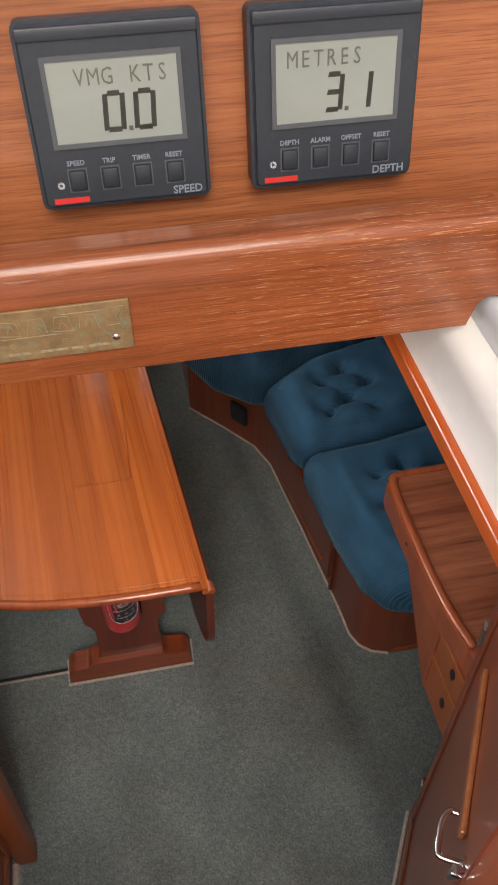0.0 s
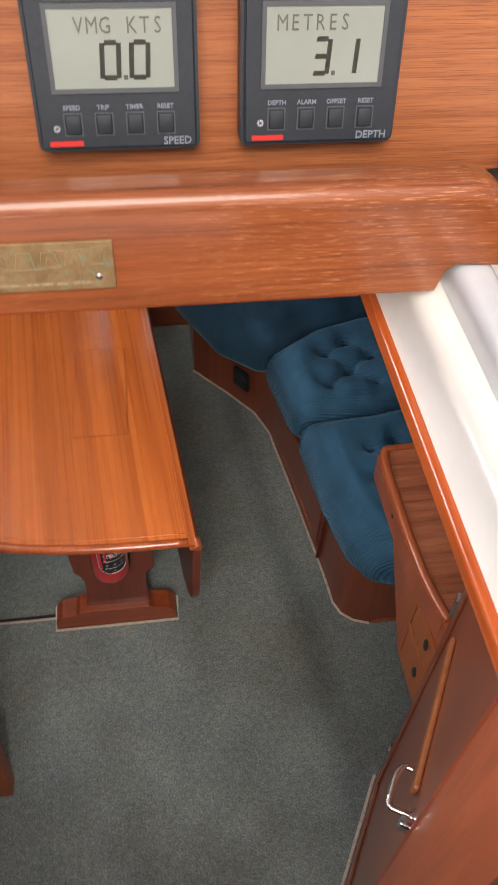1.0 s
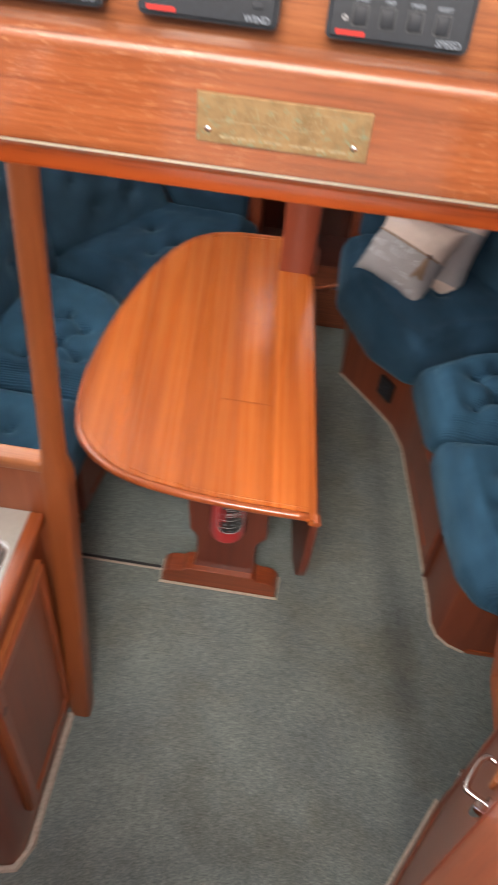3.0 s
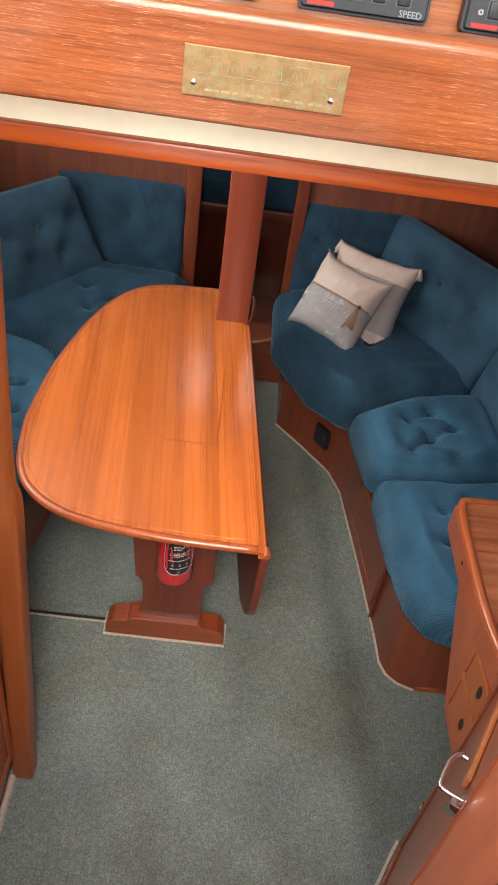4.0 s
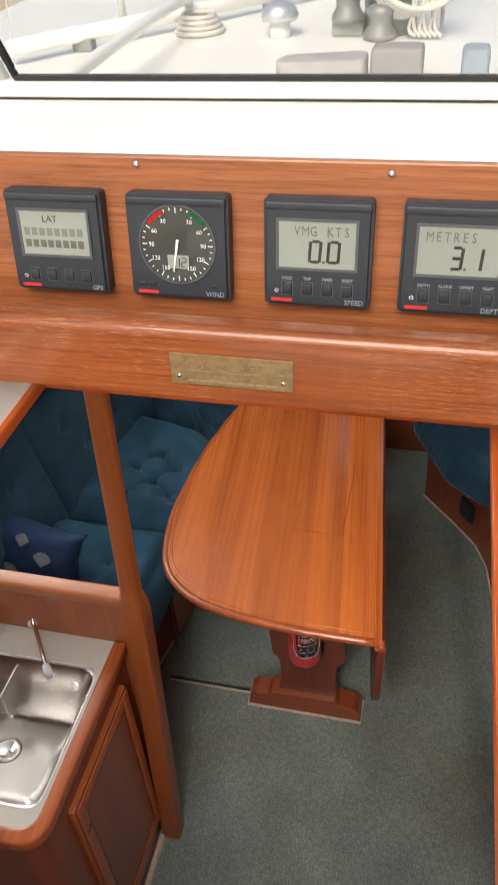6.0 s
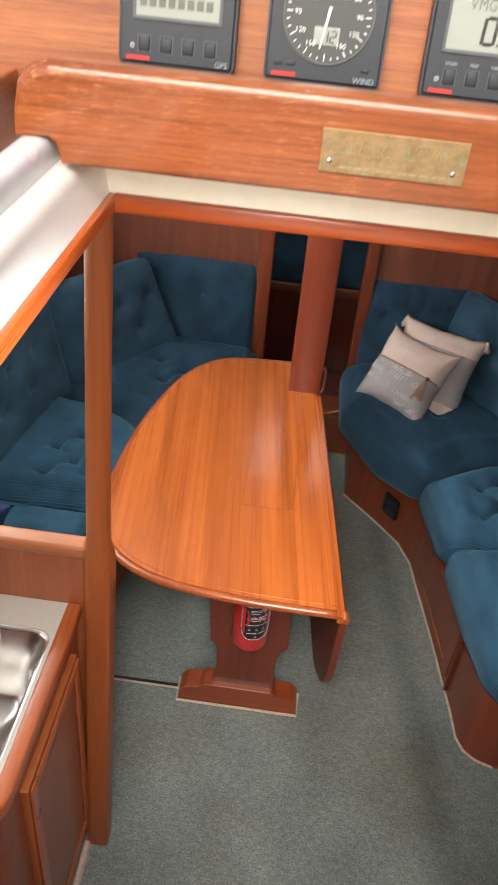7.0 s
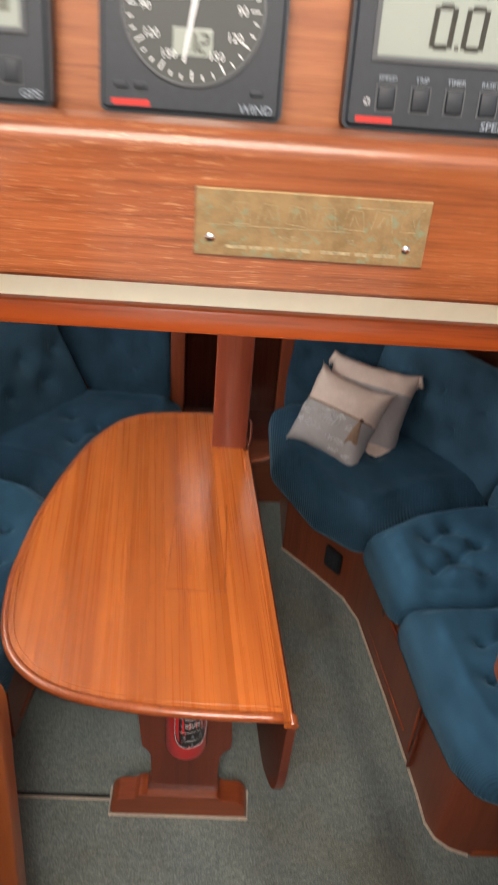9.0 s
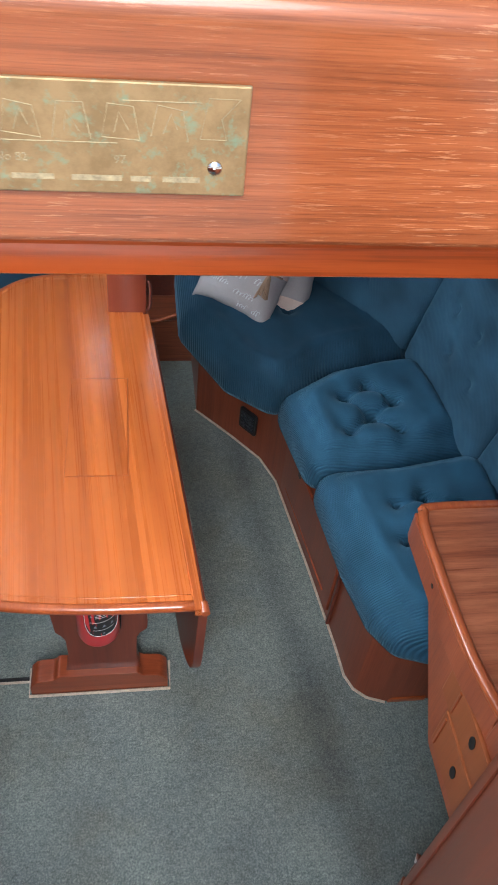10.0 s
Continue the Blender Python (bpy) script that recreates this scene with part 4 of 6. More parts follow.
for lo, hi in (((-0.1522, 1.058), (-0.1507, 1.429)), ((0.003, 1.058), (0.0052, 1.429)), ((-0.1507, 1.427), (0.003, 1.4286)), ((-0.1507, 1.0582), (0.003, 1.0598))):
    part("lid_joint", box((lo[0], lo[1], TZ + 0.0001), (hi[0], hi[1], TZ + 0.0007)), TABLE_EDGE, tb)
# hanging leaf; its shade is put into the darker red wood
lf = rounded([(0.668, 0.670), (0.668, 0.385), (0.83, 0.275), (1.45, 0.235), (1.70, 0.36), (1.70, 0.670)], [0.004, 0.2, 0.12, 0.12, 0.06, 0.004], 9)
leaf = prism(lf, 0, 0.021, "x", 0.006, 3)
leaf.transform(Matrix.Translation((0.153, 0, 0)))
for v in leaf.verts:
    v.co.x += -0.090 * (v.co.y - 0.672) - 0.02 * (0.67 - v.co.z)
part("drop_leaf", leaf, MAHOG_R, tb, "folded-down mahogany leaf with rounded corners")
# trestle foot and shaped column
foot = rounded([(-0.286, 0.0), (0.102, 0.0), (0.102, 0.045), (0.080, 0.07), (0.03, 0.075), (0.018, 0.092), (-0.205, 0.092), (-0.217, 0.075), (-0.265, 0.07), (-0.286, 0.045)], [0.004, 0.004, 0.03, 0.03, 0.02, 0.012, 0.012, 0.02, 0.03, 0.03], 6)
part("foot", prism(foot, 0.848, 0.918, "y", 0.012, 3), FOOTW, tb)
part("carpet_binding", tube([(-0.292, 0.93, 0.002), (-0.292, 0.842, 0.002), (0.108, 0.842, 0.002), (0.108, 0.93, 0.002)], 0.0048, 6), BINDING, tb, "beige carpet binding round the foot")
colm = rounded([(-0.184, 0.085), (0.024, 0.085), (0.014, 0.16), (0.016, 0.25), (0.026, 0.272), (0.044, 0.292), (0.046, 0.325), (0.038, 0.46), (0.048, 0.664), (-0.228, 0.664), (-0.208, 0.46), (-0.199, 0.325), (-0.197, 0.292), (-0.182, 0.272), (-0.173, 0.25), (-0.171, 0.16)],
                [0.004, 0.004, 0.04, 0.02, 0.01, 0.012, 0.01, 0.05, 0.004, 0.004, 0.05, 0.01, 0.012, 0.01, 0.02, 0.04], 4)
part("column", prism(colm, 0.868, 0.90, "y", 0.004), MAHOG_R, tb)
part("leaf_bearer", prism(rounded([(-0.275, 0.47), (-0.20, 0.44), (-0.20, 0.66), (-0.29, 0.66)], 0.03, 4), 0.93, 0.955, "y", 0.005), TABLE_EDGE, tb, "light rounded leaf bearer")
part("stretcher", box((-0.13, 0.90, 0.10), (-0.06, 1.74, 0.15), 0.006), MAHOG_Y, tb)
part("far_support", prism([(-0.19, 0.0), (-0.05, 0.0), (-0.08, 0.3), (-0.05, 0.664), (-0.22, 0.664), (-0.16, 0.3)], 1.60, 1.64, "y", 0.004), MAHOG, tb)

# fire extinguisher on the column
fe = thing("fire_extinguisher", (-0.085, 0.815, 0.36), "small red fire extinguisher with a black label on the table column", "extinguisher")
EX, EY = -0.077, 0.814
part("cylinder", lathe([(0.001, 0.383), (0.046, 0.384), (0.0505, 0.388), (0.0525, 0.395), (0.0525, 0.60), (0.043, 0.635), (0.018, 0.65), (0.018, 0.66), (0.001, 0.66)], 36, (EX, EY, 0)), RED, fe, "", True)


def wrapped(a0, a1, z0, z1, out, steps=6):
    """A thin patch on the cylinder between two angles and two heights."""
    bm, prev = bmesh.new(), None
    for i in range(steps + 1):
        a = radians(a0 + (a1 - a0) * i / steps)
        pr = [bm.verts.new((EX + out * math.cos(a), EY + out * math.sin(a), zz)) for zz in (z0, z1)]
        if prev:
            bm.faces.new((prev[0], pr[0], pr[1], prev[1]))
        prev = pr
    return bm


lab, ring = bmesh.new(), []
oval = [(-70 + 54 * math.copysign(abs(math.cos(q)) ** 0.6, math.cos(q)), 0.525 + 0.088 * math.copysign(abs(math.sin(q)) ** 0.55, math.sin(q))) for q in np.linspace(0, 2 * math.pi, 48, endpoint=False)]
for f in (1.0, 0.66, 0.33):
    ring.append([lab.verts.new((EX + 0.0529 * math.cos(radians(-70 + (a + 70) * f)), EY + 0.0529 * math.sin(radians(-70 + (a + 70) * f)), 0.525 + (z - 0.525) * f)) for a, z in oval])
for p_, q_ in zip(ring, ring[1:]):
    for i in range(48):
        lab.faces.new((p_[i], p_[(i + 1) % 48], q_[(i + 1) % 48], q_[i]))
tip = lab.verts.new((EX + 0.0529 * math.cos(radians(-70)), EY + 0.0529 * math.sin(radians(-70)), 0.525))
for i in range(48):
    lab.faces.new((ring[-1][i], ring[-1][(i + 1) % 48], tip))
label_ob = part("label", lab, BLACK, fe, "black oval label with white marks and bars", True)
part("label_outline", tube([(EX + 0.0530 * math.cos(radians(-70 + (a + 70) * 0.95)), EY + 0.0530 * math.sin(radians(-70 + (a + 70) * 0.95)), 0.525 + (z - 0.525) * 0.965) for a, z in oval], 0.0007, 4, True), WHITE_INK, label_ob)
# pale bars in place of the small print: lines, a row of three pictograms and one more below
for z, tall, spans in ((0.592, 0.007, ((-104, -38),)), (0.574, 0.0024, ((-106, -84), (-80, -52), (-48, -34))),
                       (0.560, 0.0022, ((-92, -70), (-67, -34))), (0.554, 0.0022, ((-92, -58), (-54, -36))), (0.547, 0.0022, ((-92, -64),)),
                       (0.532, 0.0022, ((-92, -72), (-68, -34))), (0.526, 0.0022, ((-92, -50),)), (0.519, 0.0022, ((-92, -60), (-56, -38))),
                       (0.500, 0.0018, ((-106, -34),)), (0.466, 0.0018, ((-100, -40),))):
    for a0, a1 in spans:
        part("label_bar", wrapped(a0, a1, z, z + tall, 0.0533), WHITE_INK, label_ob)
for a0, z, wide_, tall in ((-105, 0.552, 7, 0.008), (-105, 0.524, 7, 0.008), (-98, 0.478, 10, 0.011), (-75, 0.478, 10, 0.011), (-52, 0.478, 10, 0.011), (-75, 0.449, 7, 0.009)):
    bm = bmesh.new()
    q = [(a0, z), (a0 + wide_, z), (a0 + wide_ / 2, z + tall)]
    bm.faces.new([bm.verts.new((EX + 0.0533 * math.cos(radians(a)), EY + 0.0533 * math.sin(radians(a)), zz_)) for a, zz_ in q])
    part("pictogram", bm, GREY_INK, label_ob)
for sx in (-0.05, 0.05):
    part("bracket", box((EX + sx - 0.005, EY + 0.004, 0.376), (EX + sx + 0.005, 0.8679, 0.388), 0.002), BLACK, fe)

# mast support post through the table
mp = thing("mast_support_post", (0.005, 1.79, 0), "square mahogany support post rising through the table end", "post")
part("post", box((-0.054, 1.740, 0.0), (0.063, 1.84, 1.904), 0.006), MASTW, mp)
part("latch", tube(bezier([(0.066, 1.742, 0.70), (0.074, 1.736, 0.72), (0.074, 1.738, 0.79), (0.066, 1.75, 0.80)], 5), 0.005), MAHOG_D, mp, "", True)
# brass lamp on the post
lp = thing("brass_lamp", (0.0, 1.70, 1.40), "small brass gimballed lamp with a brown glass cup on the post", "lamp")
part("bracket", box((-0.018, 1.70, 1.44), (0.018, 1.7395, 1.455), 0.003), BRASS_L, lp)
part("cup", lathe([(0.001, 1.341), (0.026, 1.343), (0.032, 1.348), (0.035, 1.398), (0.032, 1.405), (0.001, 1.405)], 30, (0.0, 1.69, 0)), SMOKED, lp, "grey-brown glass cup", True)
part("ring", lathe([(0.034, 1.399), (0.042, 1.399), (0.0435, 1.404), (0.042, 1.409), (0.034, 1.409)], 30, (0.0, 1.69, 0), True), BRASS_L, lp, "", True)
part("cap", lathe([(0.036, 1.409), (0.036, 1.420), (0.031, 1.432), (0.020, 1.442), (0.013, 1.458), (0.017, 1.464), (0.001, 1.474)], 30, (0.0, 1.69, 0)), BRASS_L, lp, "", True)
for sx in (-1, 1):
    part("arm", tube(bezier([(sx * 0.043, 1.69, 1.404), (sx * 0.050, 1.70, 1.411), (sx * 0.047, 1.72, 1.43), (sx * 0.022, 1.736, 1.446)], 5), 0.003, 8), BRASS_L, lp, "", True)
    part("knob", lathe([(0.001, -0.007), (0.005, -0.005), (0.007, 0.0), (0.005, 0.005), (0.001, 0.007)], 12, (sx * 0.052, 1.69, 1.404)), BRASS_L, lp, "", True)


# ---- settees ----
SEAT_Z, SEAT_T = 0.315, 0.145


def seat(name, outline, buttons, material, parent, seed, lift=0.0, r=0.088, rad=0.075):
    """A seat pad; gives the height of its cover at each button."""
    bm, hs = pad(rounded(outline, rad, 8), SEAT_T, r, buttons, 0.030, 0.054, seed=seed, low=0.31, roll=0.016)
    part(name, moved(bm, Matrix.Translation((0, 0, SEAT_Z + lift))), material, parent, "", True)
    return [SEAT_Z + lift + h for h in hs]


def back(name, p0, p1, height, lean, buttons_uv, material, parent, seed, thick=0.11, top0=0.0, top1=0.0):
    """A leaning back pad between two points of its lower edge; top0 and top1 shift the upper corners along it."""
    a, b = Vector(p0), Vector(p1)
    across = (b - a)
    w = across.length
    inward = Vector((-across.y, across.x, 0)).normalized()
    up = Vector((0, 0, 1)) * math.cos(radians(lean)) - inward * math.sin(radians(lean))
    m = frame_of(a, across, up)
    z = Vector((m[0][2], m[1][2], m[2][2]))
    flip = z.dot(inward) < 0
    if flip:
        m = frame_of(b, -across, up)
    ol = rounded([(0.004, 0), (w - 0.004, 0), (w + (top0 if flip else top1), height), ((-top1 if flip else -top0), height)], 0.035, 5)
    bt = [((1 - u if flip else u) * w, v * height) for u, v in buttons_uv]
    m = m @ Matrix.Translation((0, 0, -thick))
    part(name, moved(pad(ol, thick, 0.045, bt, 0.014, 0.045 if thick > 0.09 else 0.018, n=150, rings=36, seed=seed, creases=False, low=0.5)[0], m), material, parent, "", True)


def settee(word, s, group):
    """U-shaped settee on one side; s mirrors it."""
    X = lambda pts: [(s * x, y) for x, y in pts]
    base_pts = [(0.742, 0.757), (0.69, 0.775), (0.655, 0.805), (0.636, 0.85), (0.628, 0.95), (0.587, 1.28), (0.535, 1.645), (0.49, 1.76), (0.39, 1.888), (0.262, 2.037), (0.262, 2.44), (1.3, 2.44), (1.3, 0.757)]
    if s < 0:
        base_pts = [(0.675, 0.46), (0.66, 0.94), (0.60, 1.28), (0.56, 1.645), (0.49, 1.76), (0.39, 1.888), (0.262, 2.037), (0.262, 2.44), (1.3, 2.44), (1.3, 0.46)]
    base = thing("settee_base", (s * 0.8, 1.4, 0), "mahogany settee base with panelled locker fronts on the carpet", "settee", group)
    part("carcass", prism(X(base_pts), 0.0, 0.318, "z", 0.003), MAHOG, base)
    bind = X(base_pts[:10] if s > 0 else base_pts[1:7])
    part("carpet_binding", tube([(x - s * 0.004, y - 0.003, 0.002) for x, y in bind], 0.0045, 6), BINDING, base, "beige carpet binding along the base")

    def face(a, b, lo, hi, off, wood_mat, name, lbl=""):
        a, b = Vector((s * a[0], a[1])), Vector((s * b[0], b[1]))
        d = (b - a).normalized()
        n_ = Vector((-d.y, d.x)) if s > 0 else Vector((d.y, -d.x))
        pts = [a, b, b + n_ * off, a + n_ * off]
        return part(name, prism([tuple(p) for p in pts], lo, hi, "z", 0.003), wood_mat, base, lbl)
    # locker door on the long front, with a bead, and the corner front
    face((0.615, 1.05), (0.545, 1.58), 0.045, 0.285, 0.010, MAHOG, "locker_door")
    face((0.606, 1.10), (0.553, 1.53), 0.085, 0.089, 0.0125, MAHOG_L, "bead")
    # Flat black disc paints the shade inside the finger hole.
    hm = frame_of((s * 0.5545, 1.43, 0.262), Vector((s * 0.13, -1.0, 0)), (0, 0, 1))
    if hm[0][2] * s > 0:
        hm = frame_of((s * 0.5545, 1.43, 0.262), Vector((-s * 0.13, 1.0, 0)), (0, 0, 1))
    part("finger_hole_shade", moved(lathe([(0.0001, 0.0), (0.012, 0.0), (0.012, 0.0008), (0.0001, 0.0008)], 20), hm), BLACK, base, "black disc for the shade in a round finger hole")
    face((0.618, 1.02), (0.617, 1.03), 0.01, 0.30, 0.012, MAHOG_D, "batten")
    if s > 0:
        part("end_wedge", prism([(0.742, 0.752), (0.86, 0.80), (0.86, 0.752)], 0.0, 0.022, "z", 0.003), TABLE_EDGE, base, "light wooden edge strip")
        m = frame_of((0.4385, 1.816, 0.145), Vector((0.10, -0.128, 0)), (0, 0, 1))
        vent = part("vent", moved(prism(rounded([(-0.038, -0.044), (0.038, -0.044), (0.038, 0.044), (-0.038, 0.044)], 0.012), -0.002, 0.006, "z", 0.002), m @ Matrix.Scale(1.15, 4)), BLACK, base, "black plastic louvred vent")
        for k in range(5):
            part("louvre", moved(box((-0.031, -0.034 + k * 0.0155, 0.007), (0.031, -0.027 + k * 0.0155, 0.012), 0.001), m), PLASTIC, vent)
        for k in (-1, 1):
            part("louvre", moved(box((k * 0.012 - 0.0025, -0.036, 0.007), (k * 0.012 + 0.0025, 0.036, 0.0125), 0.001), m), PLASTIC, vent)
    # seat cushions; those to port meet a little further forward
    dp = 0.0 if s > 0 else 0.05
    cu = [("fore", [(0.185, 2.07), (0.185, 2.48), (0.72, 2.51), (1.05, 1.88 + dp), (0.70, 1.795 + dp), (0.495, 1.635), (0.33, 1.775)], [(0.50, 2.15), (0.62, 2.22), (0.58, 2.06)], 3.1)]
    if s > 0:
        cu += [("middle", [(0.49, 1.64), (0.70, 1.785), (1.05, 1.87), (1.12, 1.385), (0.82, 1.325), (0.548, 1.303)], [(0.79, 1.64), (0.70, 1.585), (0.87, 1.565), (0.775, 1.50), (0.86, 1.44), (0.69, 1.43)], 7.7),
               ("aft", [(0.547, 1.297), (0.82, 1.317), (1.12, 1.378), (1.17, 0.68), (0.775, 0.685), (0.678, 0.715), (0.622, 0.80), (0.586, 0.97)], [(0.76, 1.12), (0.85, 1.15), (0.87, 1.03), (0.76, 0.99), (0.95, 1.10)], 11.3)]
    else:
        cu += [("middle", [(0.50, 1.65), (0.70, 1.835), (1.05, 1.92), (1.12, 1.245), (0.82, 1.232), (0.57, 1.232)], [(0.80, 1.60), (0.71, 1.53), (0.88, 1.52), (0.79, 1.45), (0.70, 1.38), (0.88, 1.37)], 5.2),
               ("aft", [(0.572, 1.224), (0.82, 1.224), (1.12, 1.237), (1.17, 0.47), (0.60, 0.47)], [(0.80, 1.0), (0.72, 0.9), (0.88, 0.9), (0.80, 0.78)], 9.4)]
    for w_, ol, bt, sd in cu:
        c = thing("seat_cushion", (s * ol[0][0], ol[0][1], SEAT_Z), "dark teal-blue ribbed velour seat cushion with pulled-in buttons", "cushion", "settee seat cushions")
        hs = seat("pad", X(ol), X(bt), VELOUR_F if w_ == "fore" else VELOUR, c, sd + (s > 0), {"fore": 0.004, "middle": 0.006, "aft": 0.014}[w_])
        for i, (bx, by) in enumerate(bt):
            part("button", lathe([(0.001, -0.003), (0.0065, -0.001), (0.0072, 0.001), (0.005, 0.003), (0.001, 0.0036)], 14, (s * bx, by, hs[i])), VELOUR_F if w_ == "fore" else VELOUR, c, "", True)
    # back cushions, in the shaded velour copies
    bz = SEAT_Z + SEAT_T - 0.05
    five = [(0.24, 0.66), (0.5, 0.66), (0.78, 0.66), (0.37, 0.40), (0.65, 0.40)]
    wide = 0.19 if s > 0 else 0.275
    y_mid = 1.31 if s > 0 else 1.25
    corner = (s * 0.965, 1.865, bz) if s > 0 else (s * 0.915, 1.935, bz)
    y_end = 0.62 if s > 0 else 0.46
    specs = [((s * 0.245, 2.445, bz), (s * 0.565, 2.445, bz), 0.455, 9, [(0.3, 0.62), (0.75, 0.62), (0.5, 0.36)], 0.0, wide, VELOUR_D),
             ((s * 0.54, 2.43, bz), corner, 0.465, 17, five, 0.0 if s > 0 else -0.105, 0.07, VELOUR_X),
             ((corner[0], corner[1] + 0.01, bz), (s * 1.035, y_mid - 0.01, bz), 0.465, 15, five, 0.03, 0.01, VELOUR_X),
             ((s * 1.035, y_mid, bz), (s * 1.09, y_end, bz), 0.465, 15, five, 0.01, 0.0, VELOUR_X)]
    for i, (a, b, hgt, lean, bt, t0, t1, mat) in enumerate(specs):
        c = thing("back_cushion", a, "dark teal-blue velour back cushion with buttons leaning on the settee back", "cushion", "settee back cushions")
        p0, p1, tt0, tt1 = (a, b, t0, t1)
        if s > 0:
            p0, p1, tt0, tt1 = b, a, t1, t0
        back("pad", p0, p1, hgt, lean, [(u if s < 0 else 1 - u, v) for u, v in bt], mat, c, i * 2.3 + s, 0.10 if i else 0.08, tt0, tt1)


settee("starboard", 1, "saloon settees")
settee("port", -1, "saloon settees")


# ---- loose pillows ----
def pillow_co(u, v, side, w, h, t, seed, draw=0.19):
    """A point of a stuffed pillow's skin; u and v run from -1 to 1 and the corners are drawn out."""
    f = max(0.0, (1 - u * u) * (1 - v * v)) ** 0.42
    k = 0.88 + draw
    px = u * (k - draw * (1 - v * v) ** 0.7 * abs(u) ** 2) * w / 2 + 0.006 * abs(u) ** 3 * noise.noise(Vector((v * 4 + seed, u, 0)))
    py = v * (k - draw * (1 - u * u) ** 0.7 * abs(v) ** 2) * h / 2 + 0.006 * abs(v) ** 3 * noise.noise(Vector((u * 4 + seed, v, 3)))
    wr = 0.012 * noise.noise(Vector((u * 3 + seed, v * 3, side))) + 0.01 * noise.noise(Vector((u * 9, v * 9 + seed, side)))
    return px, py, side * (t / 2 * f + 0.0008 + wr * f)


def pillow_grid(w, h, t, m, v0=-1.0, v1=1.0, seed=0, n=26, draw=0.19):
    """Front and back skins of a pillow between two heights."""
    bm = bmesh.new()
    rows = max(3, int(n * (v1 - v0) / 2))

    def co(i, j, side):
        return pillow_co(-1 + 2 * i / n, v0 + (v1 - v0) * j / rows, side, w, h, t, seed, draw)
    for side in (1, -1):
        vs = [[bm.verts.new(co(i, j, side)) for i in range(n + 1)] for j in range(rows + 1)]
        for j in range(rows):
            for i in range(n):
                bm.faces.new((vs[j][i], vs[j][i + 1], vs[j + 1][i + 1], vs[j + 1][i]))
    bmesh.ops.remove_doubles(bm, verts=bm.verts, dist=0.0025)
    bmesh.ops.recalc_face_normals(bm, faces=bm.faces)
    return moved(bm, m)


def tassel(m, length, name, parent, material):
    bm = bmesh.new()
    random.seed(11)
    for k in range(14):
        a = 2 * math.pi * k / 14
        r0, r1 = 0.006, 0.016 + 0.006 * random.random()
        q = tube([(0, 0, 0), (r0 * math.cos(a), r0 * math.sin(a), -0.012), (r1 * math.cos(a), r1 * math.sin(a), -length * (0.85 + 0.2 * random.random()))], 0.0034, 5)
        me = bpy.data.meshes.new("tmp")
        q.to_mesh(me)
        q.free()
        bm.from_mesh(me)
        bpy.data.meshes.remove(me)
    return part(name, moved(bm, m), material, parent, "", True)


SP = SEAT_Z + SEAT_T + 0.03
# front pillow, cream over grey with script
d1 = Vector((0.245, -0.215, 0)).normalized()
n1 = Vector((-d1.y, d1.x, 0))
if n1.dot(Vector((0, -1, 0))) < 0:
    n1 = -n1
up1 = Vector((0, 0, 1)) * math.cos(radians(38)) - n1 * math.sin(radians(38)) + d1 * 0.04
m1 = frame_of((0.432, 2.140, SP + 0.098), d1, up1)
p1 = thing("script_pillow", (0.40, 2.16, SP), "cream and grey linen pillow with white script, leaning on another pillow", "pillow", "loose pillows")
part("upper_cover", pillow_grid(0.335, 0.335, 0.185, m1, 0.12, 1.0, 2), LINEN, p1, "cream linen upper half", True)
part("lower_cover", pillow_grid(0.335, 0.335, 0.185, m1, -1.0, 0.12, 2), LINEN_G, p1, "grey linen lower half", True)


def on_front(u, v, off):
    """A point a little above the front pillow's cover."""
    x, y, z = pillow_co(u, v, 1, 0.335, 0.335, 0.185, 2)
    return m1 @ Vector((x, y, z + off))


part("cord", tube([on_front(u, 0.12, 0.001) for u in np.linspace(-0.985, 0.985, 30)], 0.004, 6), CORD, p1, "brown cord across the join", True)
random.seed(3)
# looped script in rows, one of them large; sizes in halves of the pillow
for v, u0, u1, tall in ((0.0, -0.18, 0.42, 0.07), (-0.17, -0.86, 0.66, 0.14), (-0.42, -0.84, 0.05, 0.10), (-0.52, 0.12, 0.74, 0.12), (-0.78, 0.25, 0.78, 0.09)):
    u = u0
    while u < u1 - 0.08:
        wl = min(random.uniform(0.22, 0.55), u1 - u)
        pts, up_ = [], 1.0
        for k in range(max(8, int(wl / tall * 8.5))):
            a = k * 1.25
            if k % 5 == 0:
                up_ = random.choice((0.55, 0.7, 1.0, 1.6))
            uu = u + k * tall / 8.5 + 0.22 * tall * math.sin(a)
            vv = v + 0.5 * tall * up_ * math.cos(a) + 0.25 * tall * up_
            pts.append(on_front(max(-0.93, min(0.93, uu + 0.35 * (vv - v))), max(-0.93, min(0.09, vv)), 0.0015))
        part("script_bar", tube(bezier(pts, 3), 0.0012, 4), WHITE_INK, p1)
        u += wl + tall * 1.2
tassel(Matrix.Translation(on_front(0.76, 0.09, 0.012)) @ m1.to_3x3().to_4x4() @ Matrix.Rotation(radians(-82), 4, 'X'), 0.09, "tassel", p1, CORD)
part("tassel_button", moved(lathe([(0.001, 0), (0.009, 0.001), (0.009, 0.004), (0.001, 0.006)], 14), Matrix.Translation(on_front(0.77, 0.12, 0.003)) @ m1.to_3x3().to_4x4()), MAHOG_D, p1, "", True)
# pillow behind it with corner tassels
d2 = Vector((0.30, -0.16, 0)).normalized()
n2 = Vector((d2.y, -d2.x, 0))
up2 = Vector((0, 0, 1)) * math.cos(radians(34)) - n2 * math.sin(radians(34)) + d2 * 0.10
